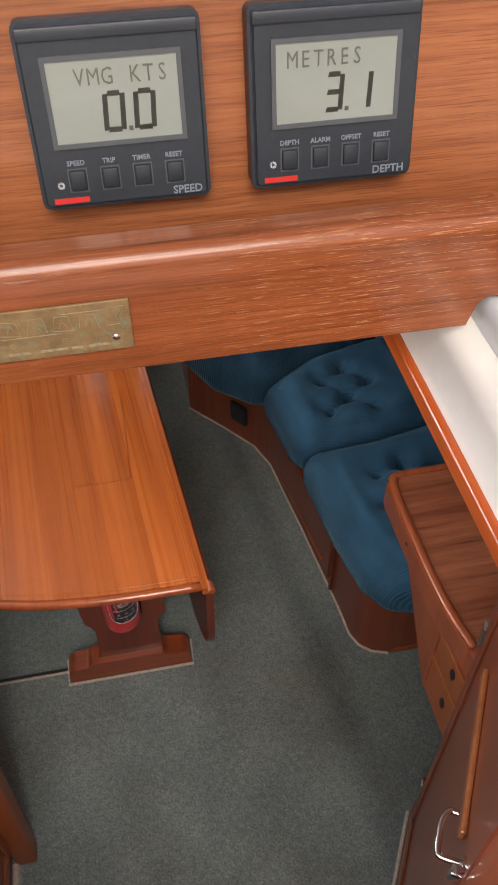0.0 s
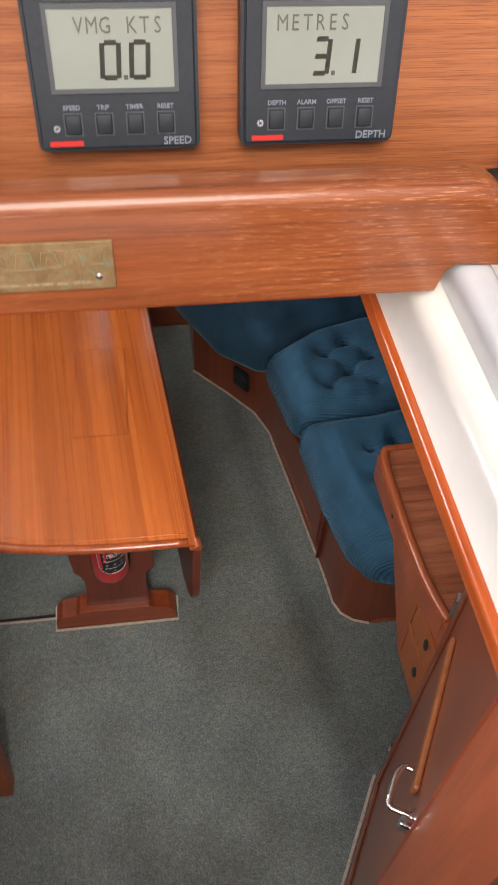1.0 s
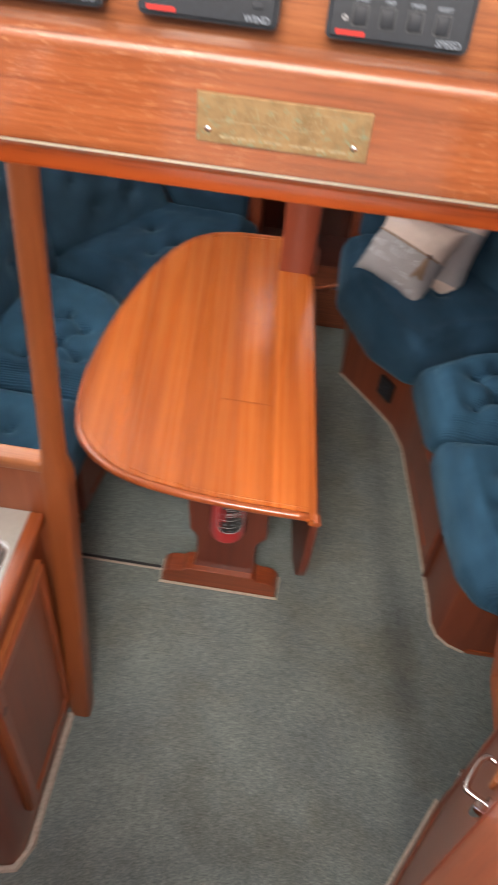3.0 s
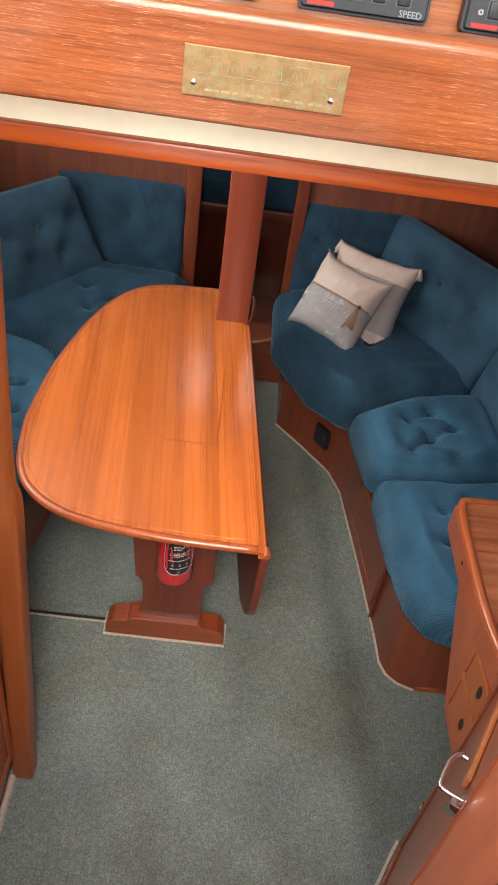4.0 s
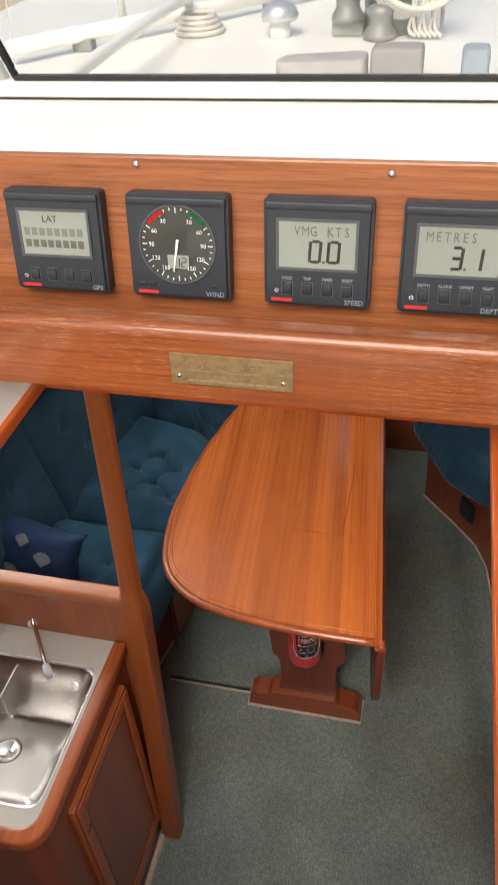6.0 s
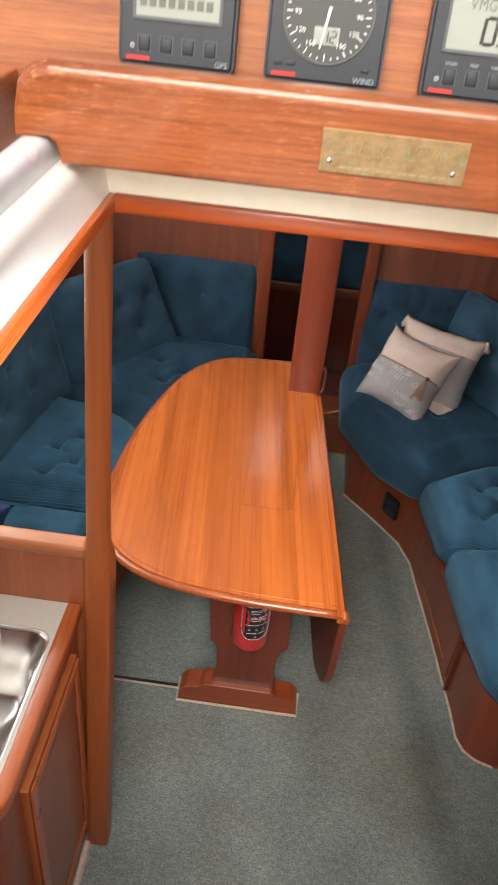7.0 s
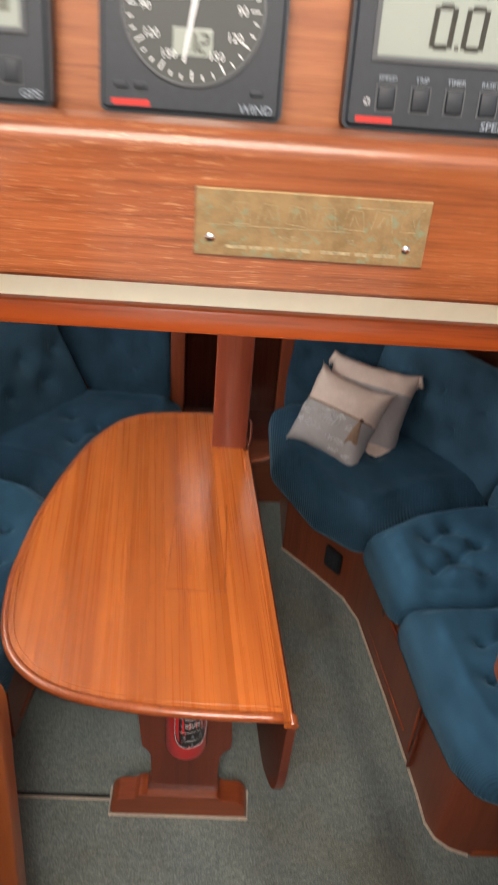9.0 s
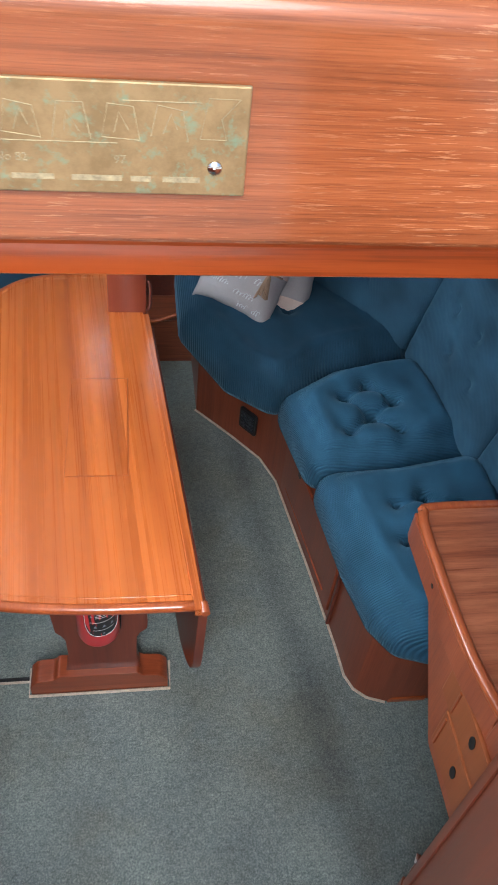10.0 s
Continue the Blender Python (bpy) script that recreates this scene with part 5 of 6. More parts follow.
m2 = frame_of((0.540, 2.235, SP + 0.086), d2, up2)
p2 = thing("tasselled_pillow", (0.58, 2.2, SP), "cream and grey linen pillow with corner tassels against the back cushion", "pillow", "loose pillows")
part("upper_cover", pillow_grid(0.385, 0.40, 0.16, m2, 0.5, 1.0, 4, draw=0.11), LINEN, p2, "cream linen upper band", True)
part("middle_cover", pillow_grid(0.385, 0.40, 0.16, m2, -0.62, 0.5, 4, draw=0.11), LINEN_G, p2, "grey linen middle band", True)
part("lower_cover", pillow_grid(0.385, 0.40, 0.16, m2, -1.0, -0.62, 4, draw=0.11), LINEN, p2, "cream linen lower band", True)
for cx_, cy_ in ((-0.182, 0.19), (0.182, 0.19), (0.182, -0.19), (-0.182, -0.19)):
    tassel(Matrix.Translation(m2 @ Vector((cx_, cy_, 0.008))), 0.05, "tassel", p2, LINEN)
part("care_tag", moved(box((-0.045, 0.155, 0.0), (-0.025, 0.176, 0.001)), m2), WHITE_INK, p2)
# blue printed pillow on the port settee
m3 = frame_of((-1.035, 0.905, SP + 0.05), (0.93, -0.25, 0), (-0.15, 0.30, 0.5))
p3 = thing("printed_pillow", (-1.02, 0.9, SP), "navy blue pillow printed with pale shells on the port settee", "pillow", "loose pillows")
part("cover", pillow_grid(0.42, 0.32, 0.14, m3, -1, 1, 8), PRINTBLUE, p3, "", True)
f3 = lambda x, y: 0.07 * max(0.0, (1 - (x / 0.21) ** 2) * (1 - (y / 0.16) ** 2)) ** 0.42 + 0.003
for sx_, sy_, rr_ in ((-0.13, 0.05, 0.035), (-0.02, -0.02, 0.045), (0.10, 0.06, 0.035), (0.12, -0.06, 0.04), (-0.12, -0.08, 0.035), (0.01, 0.10, 0.03)):
    bm = bmesh.new()
    cen = bm.verts.new(m3 @ Vector((sx_, sy_ - rr_ * 0.7, f3(sx_, sy_ - rr_ * 0.7) + 0.004)))
    arc = []
    for k in range(13):
        a = radians(20 + 140 * k / 12)
        x, y = sx_ + rr_ * math.cos(a) * (1 + 0.06 * (k % 2)), sy_ - rr_ * 0.3 + rr_ * math.sin(a) * (1 + 0.06 * (k % 2))
        arc.append(bm.verts.new(m3 @ Vector((x, y, f3(x, y) + 0.004))))
    for a, b in zip(arc, arc[1:]):
        bm.faces.new((cen, a, b))
    part("shell_motif", bm, SHELL, p3)

# ---- navigation desk and door to the aft cabin ----
nv = thing("navigation_desk", (0.9, 0.6, 0.39), "mahogany navigation desk with raised edge and finger-hole drawers", "desk")
NZ = 0.79
part("cabinet", prism(rounded([(0.80, 0.72), (0.70, 0.645), (0.465, 0.385), (0.24, 0.385), (0.24, 0.745), (0.80, 0.745)], [0.0, 0.03, 0.02, 0, 0, 0], 5), 0.69, 1.34, "x", 0.003), MAHOG_L, nv)
dk = rounded([(0.700, 0.30), (0.698, 0.345), (0.678, 0.50), (0.674, 0.838), (0.70, 0.858), (1.34, 0.858), (1.34, 0.30)], [0.0, 0.01, 0.03, 0.018, 0.02, 0.0, 0.0], 5)
part("desktop", prism(dk, 0.745, NZ - 0.006, "z", 0.003), DESK, nv, "dark figured veneer desktop")
rail = bezier([(0.703, 0.338), (0.684, 0.45), (0.677, 0.56), (0.675, 0.70), (0.676, 0.80), (0.684, 0.836), (0.712, 0.853), (0.95, 0.855), (1.33, 0.855)], 6)
part("edge_rail", tube([(p.x, p.y, NZ - 0.0105) for p in rail], 0.0125, 10), TABLE_EDGE, nv, "rounded raised edge", True)
part("edge_front", prism([(0.690, 0.338), (0.672, 0.45), (0.664, 0.56), (0.661, 0.82), (0.666, 0.845), (0.72, 0.845), (0.72, 0.338)], 0.695, NZ - 0.016, "z", 0.003), MAHOG_L, nv)
part("end_cap", box((0.688, 0.25, 0.70), (0.82, 0.335, NZ - 0.002), 0.004), MAHOG_L, nv)
# Flat black disc in place of the shaded screw hole.
part("screw_hole_shade", moved(lathe([(0.0001, 0), (0.006, 0.0), (0.006, 0.001), (0.0001, 0.001)], 14), Matrix.Translation((0.6622, 0.66, 0.745)) @ Matrix.Rotation(radians(-90), 4, 'Y')), BLACK, nv)
for z0, z1, hz in ((0.585, 0.693, 0.655), (0.44, 0.575, 0.510)):
    dr = part("drawer", box((0.680, 0.25, z0), (0.6905, 0.50 if z0 > 0.5 else 0.455, z1), 0.003), POSTW, nv)
    # Thin black oval laid on the drawer as the hole's inner shade.
    part("finger_hole_shade", moved(prism([(0.011 * math.cos(2 * math.pi * k / 20), 0.02 * math.sin(2 * math.pi * k / 20)) for k in range(20)], 0.0, 0.0012, "z"), frame_of((0.6795, 0.346, hz), (0, -1, 0), (0, 0, 1))), BLACK, dr, "black oval for the shade in a finger hole")
    part("bead", box((0.6765, 0.435, z0 + 0.012), (0.6805, 0.442, z1 - 0.012), 0.001), TABLE_EDGE, dr)

A, B = Vector((0.652, 0.262, 0)), Vector((0.412, -0.160, 0))
dd = (B - A).normalized()
dn = Vector((dd.y, -dd.x, 0))          # faces the saloon
if dn.x > 0:
    dn = -dn
DM = frame_of(A, dd, (0, 0, 1))
DM_in = 1 if Vector((DM[0][2], DM[1][2], DM[2][2])).dot(dn) > 0 else -1
DL = (B - A).length
dr_ = thing("aft_cabin_door", A, "closed mahogany cabin door with light beading and a chrome lever handle", "door")
zz = lambda a, b: (min(a * DM_in, b * DM_in), max(a * DM_in, b * DM_in))


def door_box(name, u0, u1, v0, v1, n0, n1_, mat, parent, w=0.002, lbl=""):
    a, b = zz(n0, n1_)
    return part(name, moved(box((u0, v0, a), (u1, v1, b), w), DM), mat, parent, lbl)


door_box("leaf", 0.012, DL - 0.009, 0.10, 1.80, -0.03, 0.0, DOORW, dr_)
door_box("rail_bead", 0.135, 0.415, 1.066, 1.098, 0.0, 0.010, CAPW, dr_, 0.004, "light rounded bead across the door")
door_box("stile", 0.014, 0.055, 0.11, 1.79, 0.0, 0.006, MAHOG, dr_)
door_box("closing_stile", DL - 0.006, DL + 0.002, 0.10, 1.82, -0.03, 0.003, MAHOG, dr_)
for hz in (0.22, 1.0, 1.55):
    door_box("hinge", -0.004, 0.02, hz - 0.03, hz + 0.03, 0.0, 0.012, CHROME, dr_, 0.002, "chrome hinge")
hu, hv = DL - 0.022, 1.118
P = lambda u, v, n_: DM @ Vector((u, v, n_ * DM_in))
handle = part("handle", tube(bezier([P(hu, hv, 0.0), P(hu, hv, 0.028), P(hu - 0.002, hv, 0.038), P(hu - 0.016, hv, 0.041), P(hu - 0.046, hv, 0.041), P(hu - 0.060, hv, 0.037), P(hu - 0.067, hv, 0.03), P(hu - 0.067, hv, 0.018)], 6), 0.0052, 10), CHROME, dr_, "polished chrome lever handle", True)
part("rose", tube([P(hu, hv, 0.0), P(hu, hv, 0.006)], 0.013, 16), CHROME, handle)
door_box("knob", hu + 0.006, hu + 0.022, hv - 0.02, hv + 0.012, 0.0, 0.02, CHROME, dr_, 0.004, "small chrome catch")
solo("door_sill", moved(box((0.0, 0.0, min(0, DM_in * 0.008)), (DL, 0.10, max(0, DM_in * 0.008)), 0.003), DM), MAHOG_X, "mahogany sill under the cabin door", "", "structure")
solo("trim_sill", tube([A + dn * 0.014 + Vector((0, 0, 0.003)), B + dn * 0.014 + Vector((0, 0, 0.003))], 0.0055, 6), BINDING, "beige carpet binding along the sill", "", "structure")
# fixed panelling beside the door, towards the companionway; its daylight is in the lighter wood
solo("wall_companionway", prism([(B.x, B.y), (B.x - 0.006, B.y - 0.03), (B.x - 0.006, -0.86), (B.x + 0.05, -0.86), (B.x + 0.05, B.y)], 0.0, 1.90, "z", 0.003), MAHOG_L, "mahogany panelling beside the companionway", "wall", "structure")
solo("trim_panel", box((B.x - 0.0095, -0.30, 0.2), (B.x - 0.0055, -0.292, 1.85)), MAHOG_D, "dark joint in the panelling", "", "structure")
solo("wall_nav", prism([(A.x, A.y), (A.x + 0.7, A.y + 0.0), (A.x + 0.7, A.y - 0.02), (A.x + 0.01, A.y - 0.02)], 0.0, 1.90, "z"), MAHOG, "mahogany wall aft of the navigation desk", "wall", "structure")

# ---- galley ----
gl = thing("galley_unit", (-0.75, 0.15, 0), "mahogany galley cabinet with a panelled door", "cabinet")
go = rounded([(-0.462, 0.405), (-0.462, -0.085), (-1.3, -0.085), (-1.3, 0.405)], [0.0, 0.06, 0.0, 0.0], 7)
part("carcass", prism(go, 0.0, 0.72, "z", 0.002), MAHOG, gl)
ring_in = rounded([(-0.48, 0.404), (-0.48, -0.067), (-1.3, -0.067)], [0.0, 0.045, 0.0], 7)
part("upper_frame", prism(go[:-1] + ring_in[::-1], 0.7205, 0.872, "z"), MAHOG, gl)
door_g = part("door", prism([(0.025, 0.12), (0.352, 0.12), (0.352, 0.80), (0.025, 0.80)], -0.463, -0.447, "x", 0.003), POSTW, gl, "panelled cabinet door")
part("panel", box((-0.4485, 0.066, 0.175), (-0.4445, 0.312, 0.755), 0.002), PANELW, door_g)
part("bead", box((-0.447, 0.030, 0.125), (-0.4405, 0.062, 0.795), 0.004), TABLE_EDGE, door_g)
part("bead", box((-0.447, 0.316, 0.125), (-0.4405, 0.347, 0.795), 0.004), TABLE_EDGE, door_g)
part("bead", box((-0.447, 0.0625, 0.758), (-0.4405, 0.3155, 0.795), 0.004), TABLE_EDGE, door_g)
part("bead", box((-0.447, 0.0625, 0.125), (-0.4405, 0.3155, 0.170), 0.004), TABLE_EDGE, door_g)
# Dark wooden disc gives the finger hole its shade.
part("finger_hole_shade", moved(lathe([(0.0001, 0), (0.012, 0), (0.012, 0.001), (0.0001, 0.001)], 18), Matrix.Translation((-0.4404, 0.046, 0.69)) @ Matrix.Rotation(radians(90), 4, 'Y')), MAHOG_D, door_g)
part("carpet_binding", tube([(-0.452, 0.34, 0.003), (-0.452, -0.03, 0.003), (-0.475, -0.085, 0.003), (-0.52, -0.095, 0.003), (-0.9, -0.095, 0.003)], 0.011, 6), BINDING, gl, "beige carpet binding along the base")
wt = thing("galley_worktop", (-0.8, 0.15, 0.872), "cream laminate galley worktop with a varnished wooden edge", "worktop")
part("worktop", slab_with_holes(-1.3, -0.468, -0.075, 0.405, 0.873, 0.90, [(-0.835, -0.4845, -0.028, 0.3245)]), WORKTOP, wt)
eo = rounded([(-0.446, 0.404), (-0.446, -0.1), (-1.3, -0.1)], [0.0, 0.07, 0.0], 8)
ei = rounded([(-0.478, 0.404), (-0.478, -0.068), (-1.3, -0.068)], [0.0, 0.045, 0.0], 8)
part("edge", prism(eo + ei[::-1], 0.8722, 0.9065, "z", 0.0065, 3), TABLE_EDGE, wt, "varnished hardwood edge standing proud of the top")


def bowl(x0, x1, y0, y1, z1, depth, r):
    """An open pressed bowl with rounded corners and a sloping forward end."""
    bm, rows = bmesh.new(), []
    for ins, fore, dz in [(-0.005, 0.0, 0.0016), (0.0, 0.0, 0.0016), (0.003, 0.0, -0.003), (0.006, 0.002, -0.008), (0.02, 0.02, -depth * 0.55), (0.032, 0.034, -depth * 0.88), (0.046, 0.040, -depth), (0.09, 0.045, -depth - 0.004)]:
        ol = resample(rounded([(x0 + ins, y0 + ins), (x1 - ins, y0 + ins), (x1 - ins, y1 - ins - fore), (x0 + ins, y1 - ins - fore)], r, 8), 72)
        rows.append([bm.verts.new((p.x, p.y, z1 + dz)) for p in ol])
    for a, b in zip(rows, rows[1:]):
        for i in range(72):
            bm.faces.new((a[i], a[(i + 1) % 72], b[(i + 1) % 72], b[i]))
    bm.faces.new(rows[-1])
    return bm


sk = thing("sink", (-0.66, 0.16, 0.9), "stainless steel sink with a sloping end set in the worktop", "sink")
part("bowl", bowl(-0.829, -0.4905, -0.022, 0.3185, 0.8995, 0.15, 0.034), STEEL, sk, "", True)
inlay, corner_rows = bmesh.new(), []
inner = resample(rounded([(-0.834, -0.027), (-0.4855, -0.027), (-0.4855, 0.3235), (-0.834, 0.3235)], 0.038, 8), 96)
for p_ in range(96):
    q = inner[p_]
    dx, dy = q.x + 0.66, q.y - 0.1485
    k = min((0.18 if dx < 0 else 0.1765) / max(abs(dx), 1e-6), 0.1785 / max(abs(dy), 1e-6))
    corner_rows.append([inlay.verts.new((q.x, q.y, 0.9006)), inlay.verts.new((-0.66 + dx * k, 0.1485 + dy * k, 0.9006))])
for p_ in range(96):
    u_, v_ = corner_rows[p_], corner_rows[(p_ + 1) % 96]
    inlay.faces.new((u_[0], v_[0], v_[1], u_[1]))
bmesh.ops.recalc_face_normals(inlay, faces=inlay.faces)
part("cutout_lip", inlay, WORKTOP, wt)
part("drain", lathe([(0.001, 0.747), (0.022, 0.747), (0.03, 0.7505), (0.034, 0.746)], 24, (-0.688, 0.160, 0)), CHROME, sk, "", True)
part("divider", box((-0.700, 0.215, 0.79), (-0.694, 0.305, 0.888), 0.0025), STEEL, sk)
tp = thing("tap", (-0.69, 0.404, 0.93), "slim chrome galley spout over the sink with a dark valve knob", "tap")
part("flange", tube([(-0.693, 0.4055, 0.929), (-0.689, 0.400, 0.930)], 0.013, 16), CHROME, tp)
part("spout", tube(bezier([(-0.690, 0.403, 0.929), (-0.655, 0.360, 0.939), (-0.620, 0.313, 0.947), (-0.590, 0.275, 0.951)], 6), 0.0058, 10), CHROME, tp, "", True)
part("nozzle", tube([(-0.594, 0.279, 0.953), (-0.586, 0.269, 0.946), (-0.583, 0.266, 0.925)], [0.008, 0.0105, 0.0095], 14), RAIL, tp, "pale nozzle", True)
part("knob", lathe([(0.001, 0.9), (0.016, 0.9), (0.015, 0.925), (0.001, 0.93)], 18, (-0.795, 0.380, 0)), BLACK, tp, "dark round valve knob", True)
pt = thing("galley_partition", (-0.8, 0.42, 0.9), "low mahogany partition with a rounded cap between galley and saloon", "partition")
part("panel", box((-1.3, 0.406, 0.0), (-0.428, 0.434, 1.05)), PARTW, pt)
part("cap", box((-1.3, 0.398, 1.044), (-0.430, 0.442, 1.076), 0.009, 4), CAPW, pt, "light rounded cap")
gp = thing("galley_post", (-0.42, 0.395, 0), "varnished grab post, square below and round above, at the galley corner", "post")


def leaning(bm):
    """The post leans a little forward and inboard on its way up."""
    for v in bm.verts:
        v.co.x += 0.021 * v.co.z - 0.004
        v.co.y += 0.045 * v.co.z - 0.024
    return bm


def post_loft(levels, n=40):
    """Rounded-square to round sections; each level is z, half width, squareness and the shift of its middle."""
    bm, rows = bmesh.new(), []
    for z, hw, e, dx in levels:
        row = []
        for k in range(n):
            a = 2 * math.pi * k / n
            ca, sa = math.cos(a), math.sin(a)
            q = hw / (abs(ca) ** e + abs(sa) ** e) ** (1 / e)
            row.append(bm.verts.new((-0.4255 + dx + q * ca, 0.391 + q * sa, z)))
        rows.append(row)
    for a, b in zip(rows, rows[1:]):
        for k in range(n):
            bm.faces.new((a[k], a[(k + 1) % n], b[(k + 1) % n], b[k]))
    bm.faces.new(rows[0][::-1])
    bm.faces.new(rows[-1])
    return leaning(bm)


part("lower_post", post_loft([(0.0, 0.029, 7, 0.005), (0.6, 0.029, 7, 0.005), (1.0, 0.029, 7, 0.004), (1.035, 0.0288, 6, 0.003), (1.055, 0.028, 4.5, 0.002), (1.07, 0.0262, 3.2, 0.001), (1.085, 0.025, 2.4, 0.0), (1.14, 0.0247, 2.05, -0.001)]), POSTW, gp)
part("upper_post", post_loft([(1.1401, 0.0247, 2.0, -0.001), (1.5, 0.0238, 2.0, -0.002), (1.9045, 0.0238, 2.0, -0.002)]), POSTW, gp)

# ---- windscreen and what lies outside ----
ws = thing("windscreen", (0, 0.36, 2.19), "white-framed windscreen with clear panes and black gaskets", "windscreen")
part("sill", box((-0.40, 0.352, 2.190), (0.9, 0.385, 2.213), 0.004), GELCOAT, ws)
part("seal", box((-0.40, 0.3495, 2.190), (0.9, 0.3518, 2.1955)), RUBBER, ws)
part("gasket", box((-0.372, 0.360, 2.213), (0.9, 0.372, 2.2195)), RUBBER, ws)
part("pane", prism([(0.363, 2.217), (0.367, 2.217), (0.447, 2.62), (0.443, 2.62)], -0.37, 0.9, "x"), GLASS, ws).visible_shadow = False
part("corner_post", tube([(-0.400, 0.370, 2.195), (-0.60, 0.45, 2.63)], 0.020, 10), GELCOAT, ws, "", True)
part("corner_gasket", tube([(-0.371, 0.366, 2.217), (-0.578, 0.445, 2.62)], 0.0055, 6), RUBBER, ws, "", True)
part("side_sill", prism([(-0.40, 0.352), (-0.40, 0.385), (-0.98, 0.06), (-0.96, 0.03)], 2.120, 2.205, "z", 0.004), GELCOAT, ws)
part("side_pane", prism([(-0.405, 0.366), (-0.408, 0.37), (-0.965, 0.05), (-0.962, 0.046)], 2.206, 2.6, "z"), GLASS, ws).visible_shadow = False

# Greys of mast, winches and covers are lightened to imitate glare on the windscreen.
MAST_C = plain("hazed_grey_green_mast", (0.34, 0.38, 0.35), 0.45, 0.3, vary=0.1)
GREYC_W = plain("hazed_winch_grey", (0.26, 0.27, 0.26), 0.4, 0.4)
mast = thing("mast", (0.01, 1.86, 1.955), "grey-green mast foot with coiled white rope above the deck", "mast")
part("mast_tube", lathe([(0.075, 1.955), (0.075, 8.0)], 24, (0.01, 1.86, 0)), MAST_C, mast, "", True)
for k in range(4):
    part("rope_coil", tube([(0.05 + 0.015 * k + 0.075 * math.sin(a) * (1 + 0.12 * k), 1.765 - 0.012 * k, 2.085 + 0.008 * k + 0.075 * math.cos(a)) for a in np.linspace(0, 2 * math.pi, 28, endpoint=False)], 0.009, 6, True), ROPE, mast, "", True)
for k in range(6):
    x = 0.075 + 0.014 * k
    part("rope_tail", tube(bezier([(x, 1.76, 2.16), (x + 0.012 * (-1) ** k, 1.752, 2.06), (x - 0.006, 1.756, 1.985), (x + 0.014, 1.74, 1.966)], 5), 0.0055, 6), ROPE, mast, "", True)
part("halyard", tube([(0.13, 1.80, 1.97), (0.12, 1.81, 4.0)], 0.006, 6), ROPE, mast, "", True)
part("halyard", tube([(0.155, 1.82, 1.97), (0.14, 1.82, 4.0)], 0.006, 6), ROPE, mast, "", True)
for x, y, z in ((-0.105, 1.80, 1.995), (-0.01, 1.765, 1.957)):
    part("winch", lathe([(0.001, 0.0), (0.046, 0.0), (0.046, 0.015), (0.032, 0.035), (0.034, 0.055), (0.045, 0.075), (0.02, 0.085), (0.001, 0.086)], 22, (x, y, z)), GREYC_W, mast, "", True)
part("bracket", box((-0.15, 1.79, 1.956), (-0.06, 1.85, 1.994), 0.006), MAST_C, mast)
GREYC = plain("hazed_grey_cover", (0.27, 0.275, 0.265), 0.8)
solo("deck_block", box((0.01, 1.30, 1.956), (0.13, 1.38, 2.035), 0.012, 3), GREYC, "dark grey rope clutch on the coachroof", "fitting")
solo("deck_organiser", prism(rounded([(-0.22, 1.28), (0.0, 1.30), (0.0, 1.40), (-0.20, 1.36)], 0.03, 4), 1.956, 2.012, "z", 0.006), plain("light_grey_fitting", (0.38, 0.38, 0.36), 0.6), "low grey deck organiser on the coachroof", "fitting")
solo("deck_bag", box((0.215, 1.24, 1.956), (0.275, 1.32, 2.045), 0.012, 3), plain("blue_grey_bag", (0.27, 0.33, 0.37), 0.8), "blue-grey bag on the coachroof", "bag")
vent_cowl = thing("deck_vent", (-0.30, 1.80, 1.956), "grey mushroom vent on the coachroof", "vent")
part("neck", lathe([(0.03, 1.956), (0.03, 2.0)], 20, (-0.30, 1.80, 0)), GELCOAT, vent_cowl, "", True)
part("cap", lathe([(0.001, 2.0), (0.05, 2.0), (0.055, 2.012), (0.045, 2.035), (0.02, 2.05), (0.001, 2.052)], 24, (-0.30, 1.80, 0)), ALU, vent_cowl, "", True)
sp = thing("spinnaker_pole", (-0.7, 1.8, 1.99), "white pole lashed along the coachroof on two chocks", "pole")
part("tube", tube([(-1.0, 1.48, 2.0), (-0.25, 2.35, 2.0)], 0.022, 10), GELCOAT, sp, "", True)
for f in (0.2, 0.8):
    part("chock", box((-1.0 + 0.75 * f - 0.03, 1.48 + 0.87 * f - 0.02, 1.9555), (-1.0 + 0.75 * f + 0.03, 1.48 + 0.87 * f + 0.02, 1.985), 0.004), GREYC, sp)
stn = thing("stanchion", (-0.80, 1.86, 1.956), "white upright stanchion with two wires", "stanchion")
part("post", tube([(-0.80, 1.86, 1.956), (-0.80, 1.86, 2.62)], 0.0125, 10), GELCOAT, stn, "", True)
for z in (2.28, 2.58):
    part("wire", tube([(-0.95, 0.9, z), (-0.80, 1.86, z), (-0.3, 4.4, z)], 0.003, 5), ALU, stn, "", True)
coil = thing("rope_coil", (-0.56, 1.86, 1.956), "coiled pale rope lying on the coachroof", "rope")
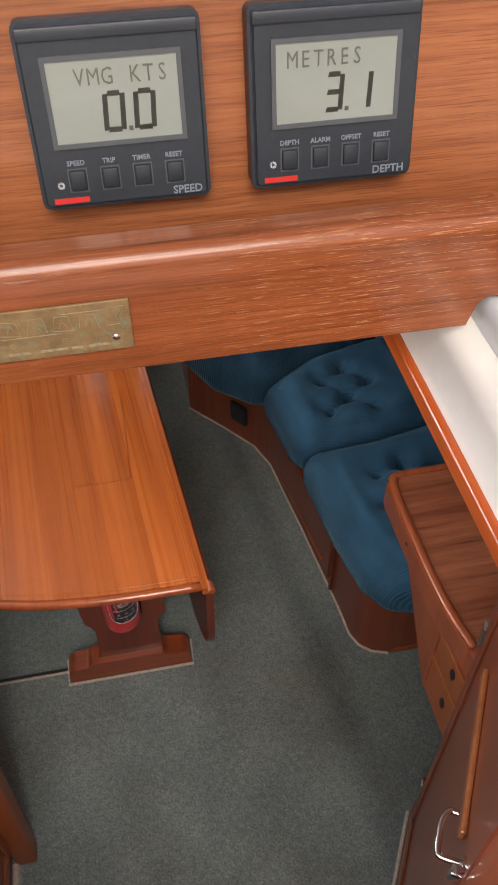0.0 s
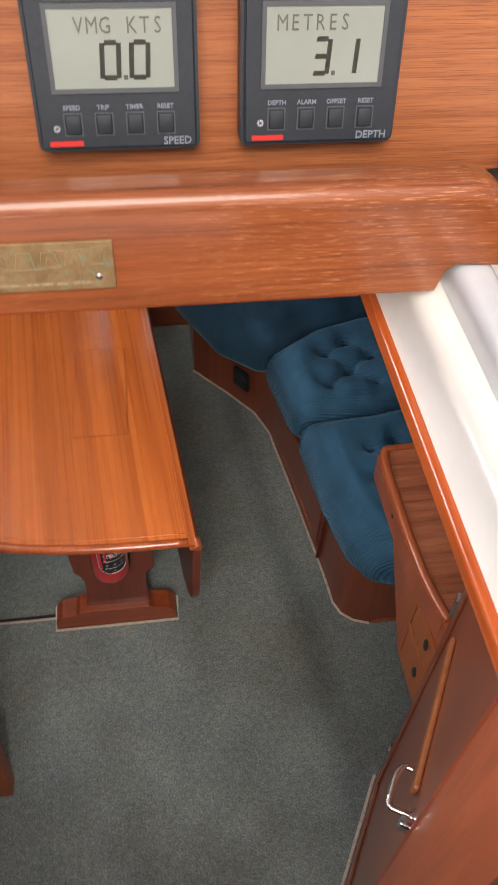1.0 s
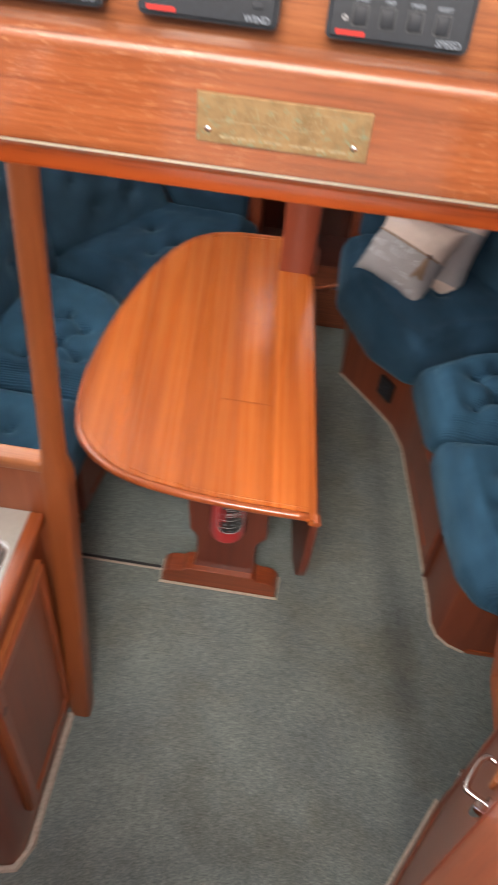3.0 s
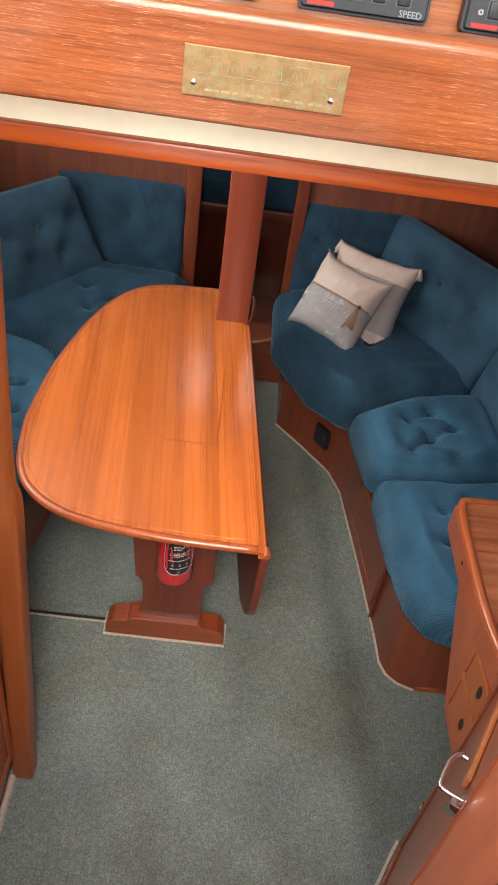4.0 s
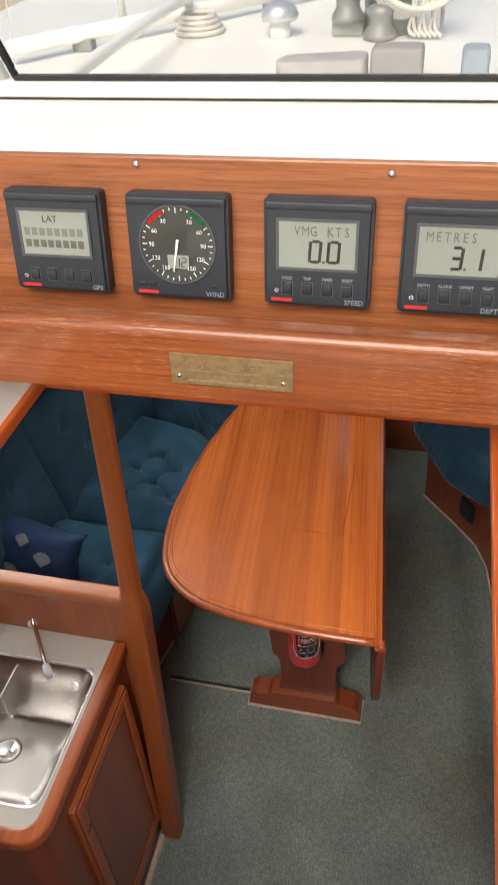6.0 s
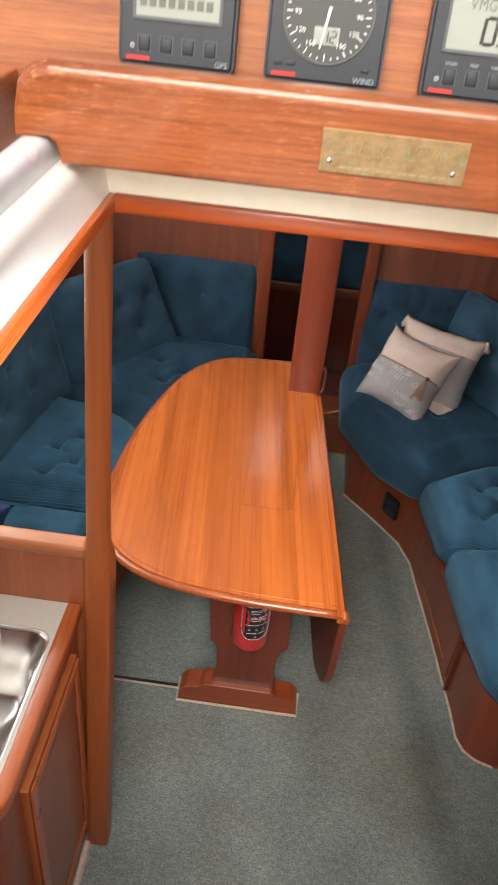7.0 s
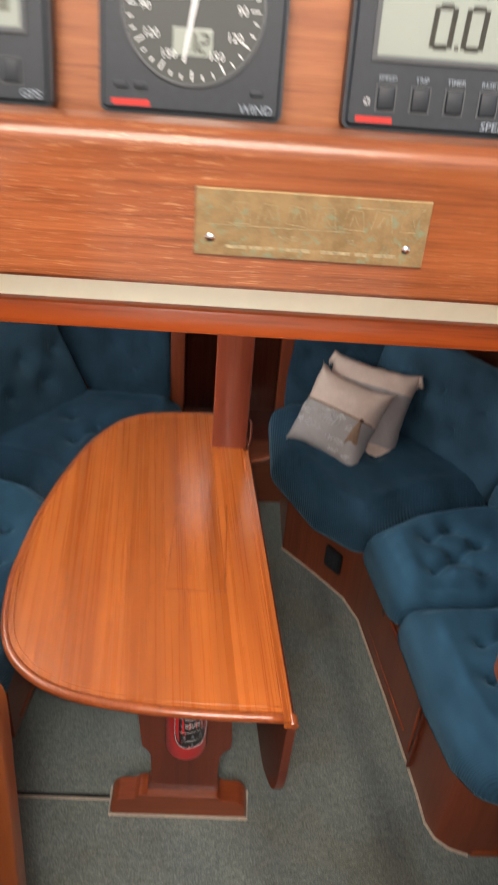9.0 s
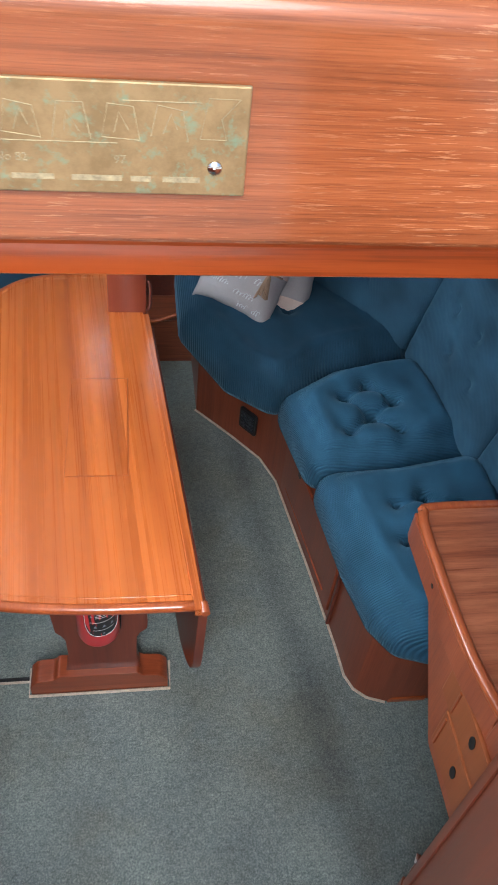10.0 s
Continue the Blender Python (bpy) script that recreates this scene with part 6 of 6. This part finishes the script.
for k in range(4):
    part("turn", tube([(-0.56 + (0.07 - 0.008 * k) * math.cos(a), 1.86 + (0.07 - 0.008 * k) * math.sin(a), 1.964 + 0.013 * k) for a in np.linspace(0, 2 * math.pi, 26, endpoint=False)], 0.008, 6, True), ROPE, coil, "", True)
solo("handrail", tube(bezier([(-0.62, 0.9, 2.0), (-0.60, 1.0, 2.05), (-0.60, 1.8, 2.05), (-0.62, 1.95, 2.0)], 6), 0.016, 8), GELCOAT, "white grab rail on the coachroof", "rail", smooth=True)
solo("water", box((-400, -400, -1.2), (400, 900, -1.15)), plain("harbour_water", (0.10, 0.14, 0.14), 0.15, vary=0.2, scale=0.6, relief=0.2), "grey-green harbour water", "water", "structure")
solo("pontoon", box((-9, 9.5, -0.55), (-2.6, 11, -0.02), 0.03), plain("teal_pontoon", (0.16, 0.24, 0.24), 0.7, vary=0.2, scale=3), "teal-grey floating harbour pontoon", "pontoon")
solo("quay_shed", box((-10, 11.2, -0.5), (-3.3, 13, 0.55), 0.03), plain("beige_boards", (0.42, 0.36, 0.27), 0.8, vary=0.2, scale=4), "low beige shed along the quay", "shed")


def moored_boat(x, y, length, beam_w, label):
    b = thing("moored_boat", (x, y, -1.0), label, "boat", "moored boats")
    half = [(0, 0.0), (0.12, 0.32), (0.4, 0.5), (0.75, 0.46), (1.0, 0.36)]
    ol = [(x + s_ * w_ * beam_w, y + f * length) for s_, seq in ((1, half), (-1, half[::-1][:-1])) for f, w_ in seq]
    part("hull", prism(ol, -1.15, 0.25, "z", 0.05), GELCOAT, b)
    part("cabin", prism([(x + (px - x) * 0.6, y + length * 0.2 + (py - y) * 0.5) for px, py in ol], 0.25, 0.75, "z", 0.06), GELCOAT, b)
    part("mast", lathe([(0.07, 0.7), (0.06, 11)], 12, (x, y + length * 0.42, 0)), ALU, b, "", True)


moored_boat(-0.6, 13.0, 9.0, 3.0, "white sailing boat moored beyond the quay")
moored_boat(4.5, 13.5, 10.0, 3.2, "white sailing boat moored further along")
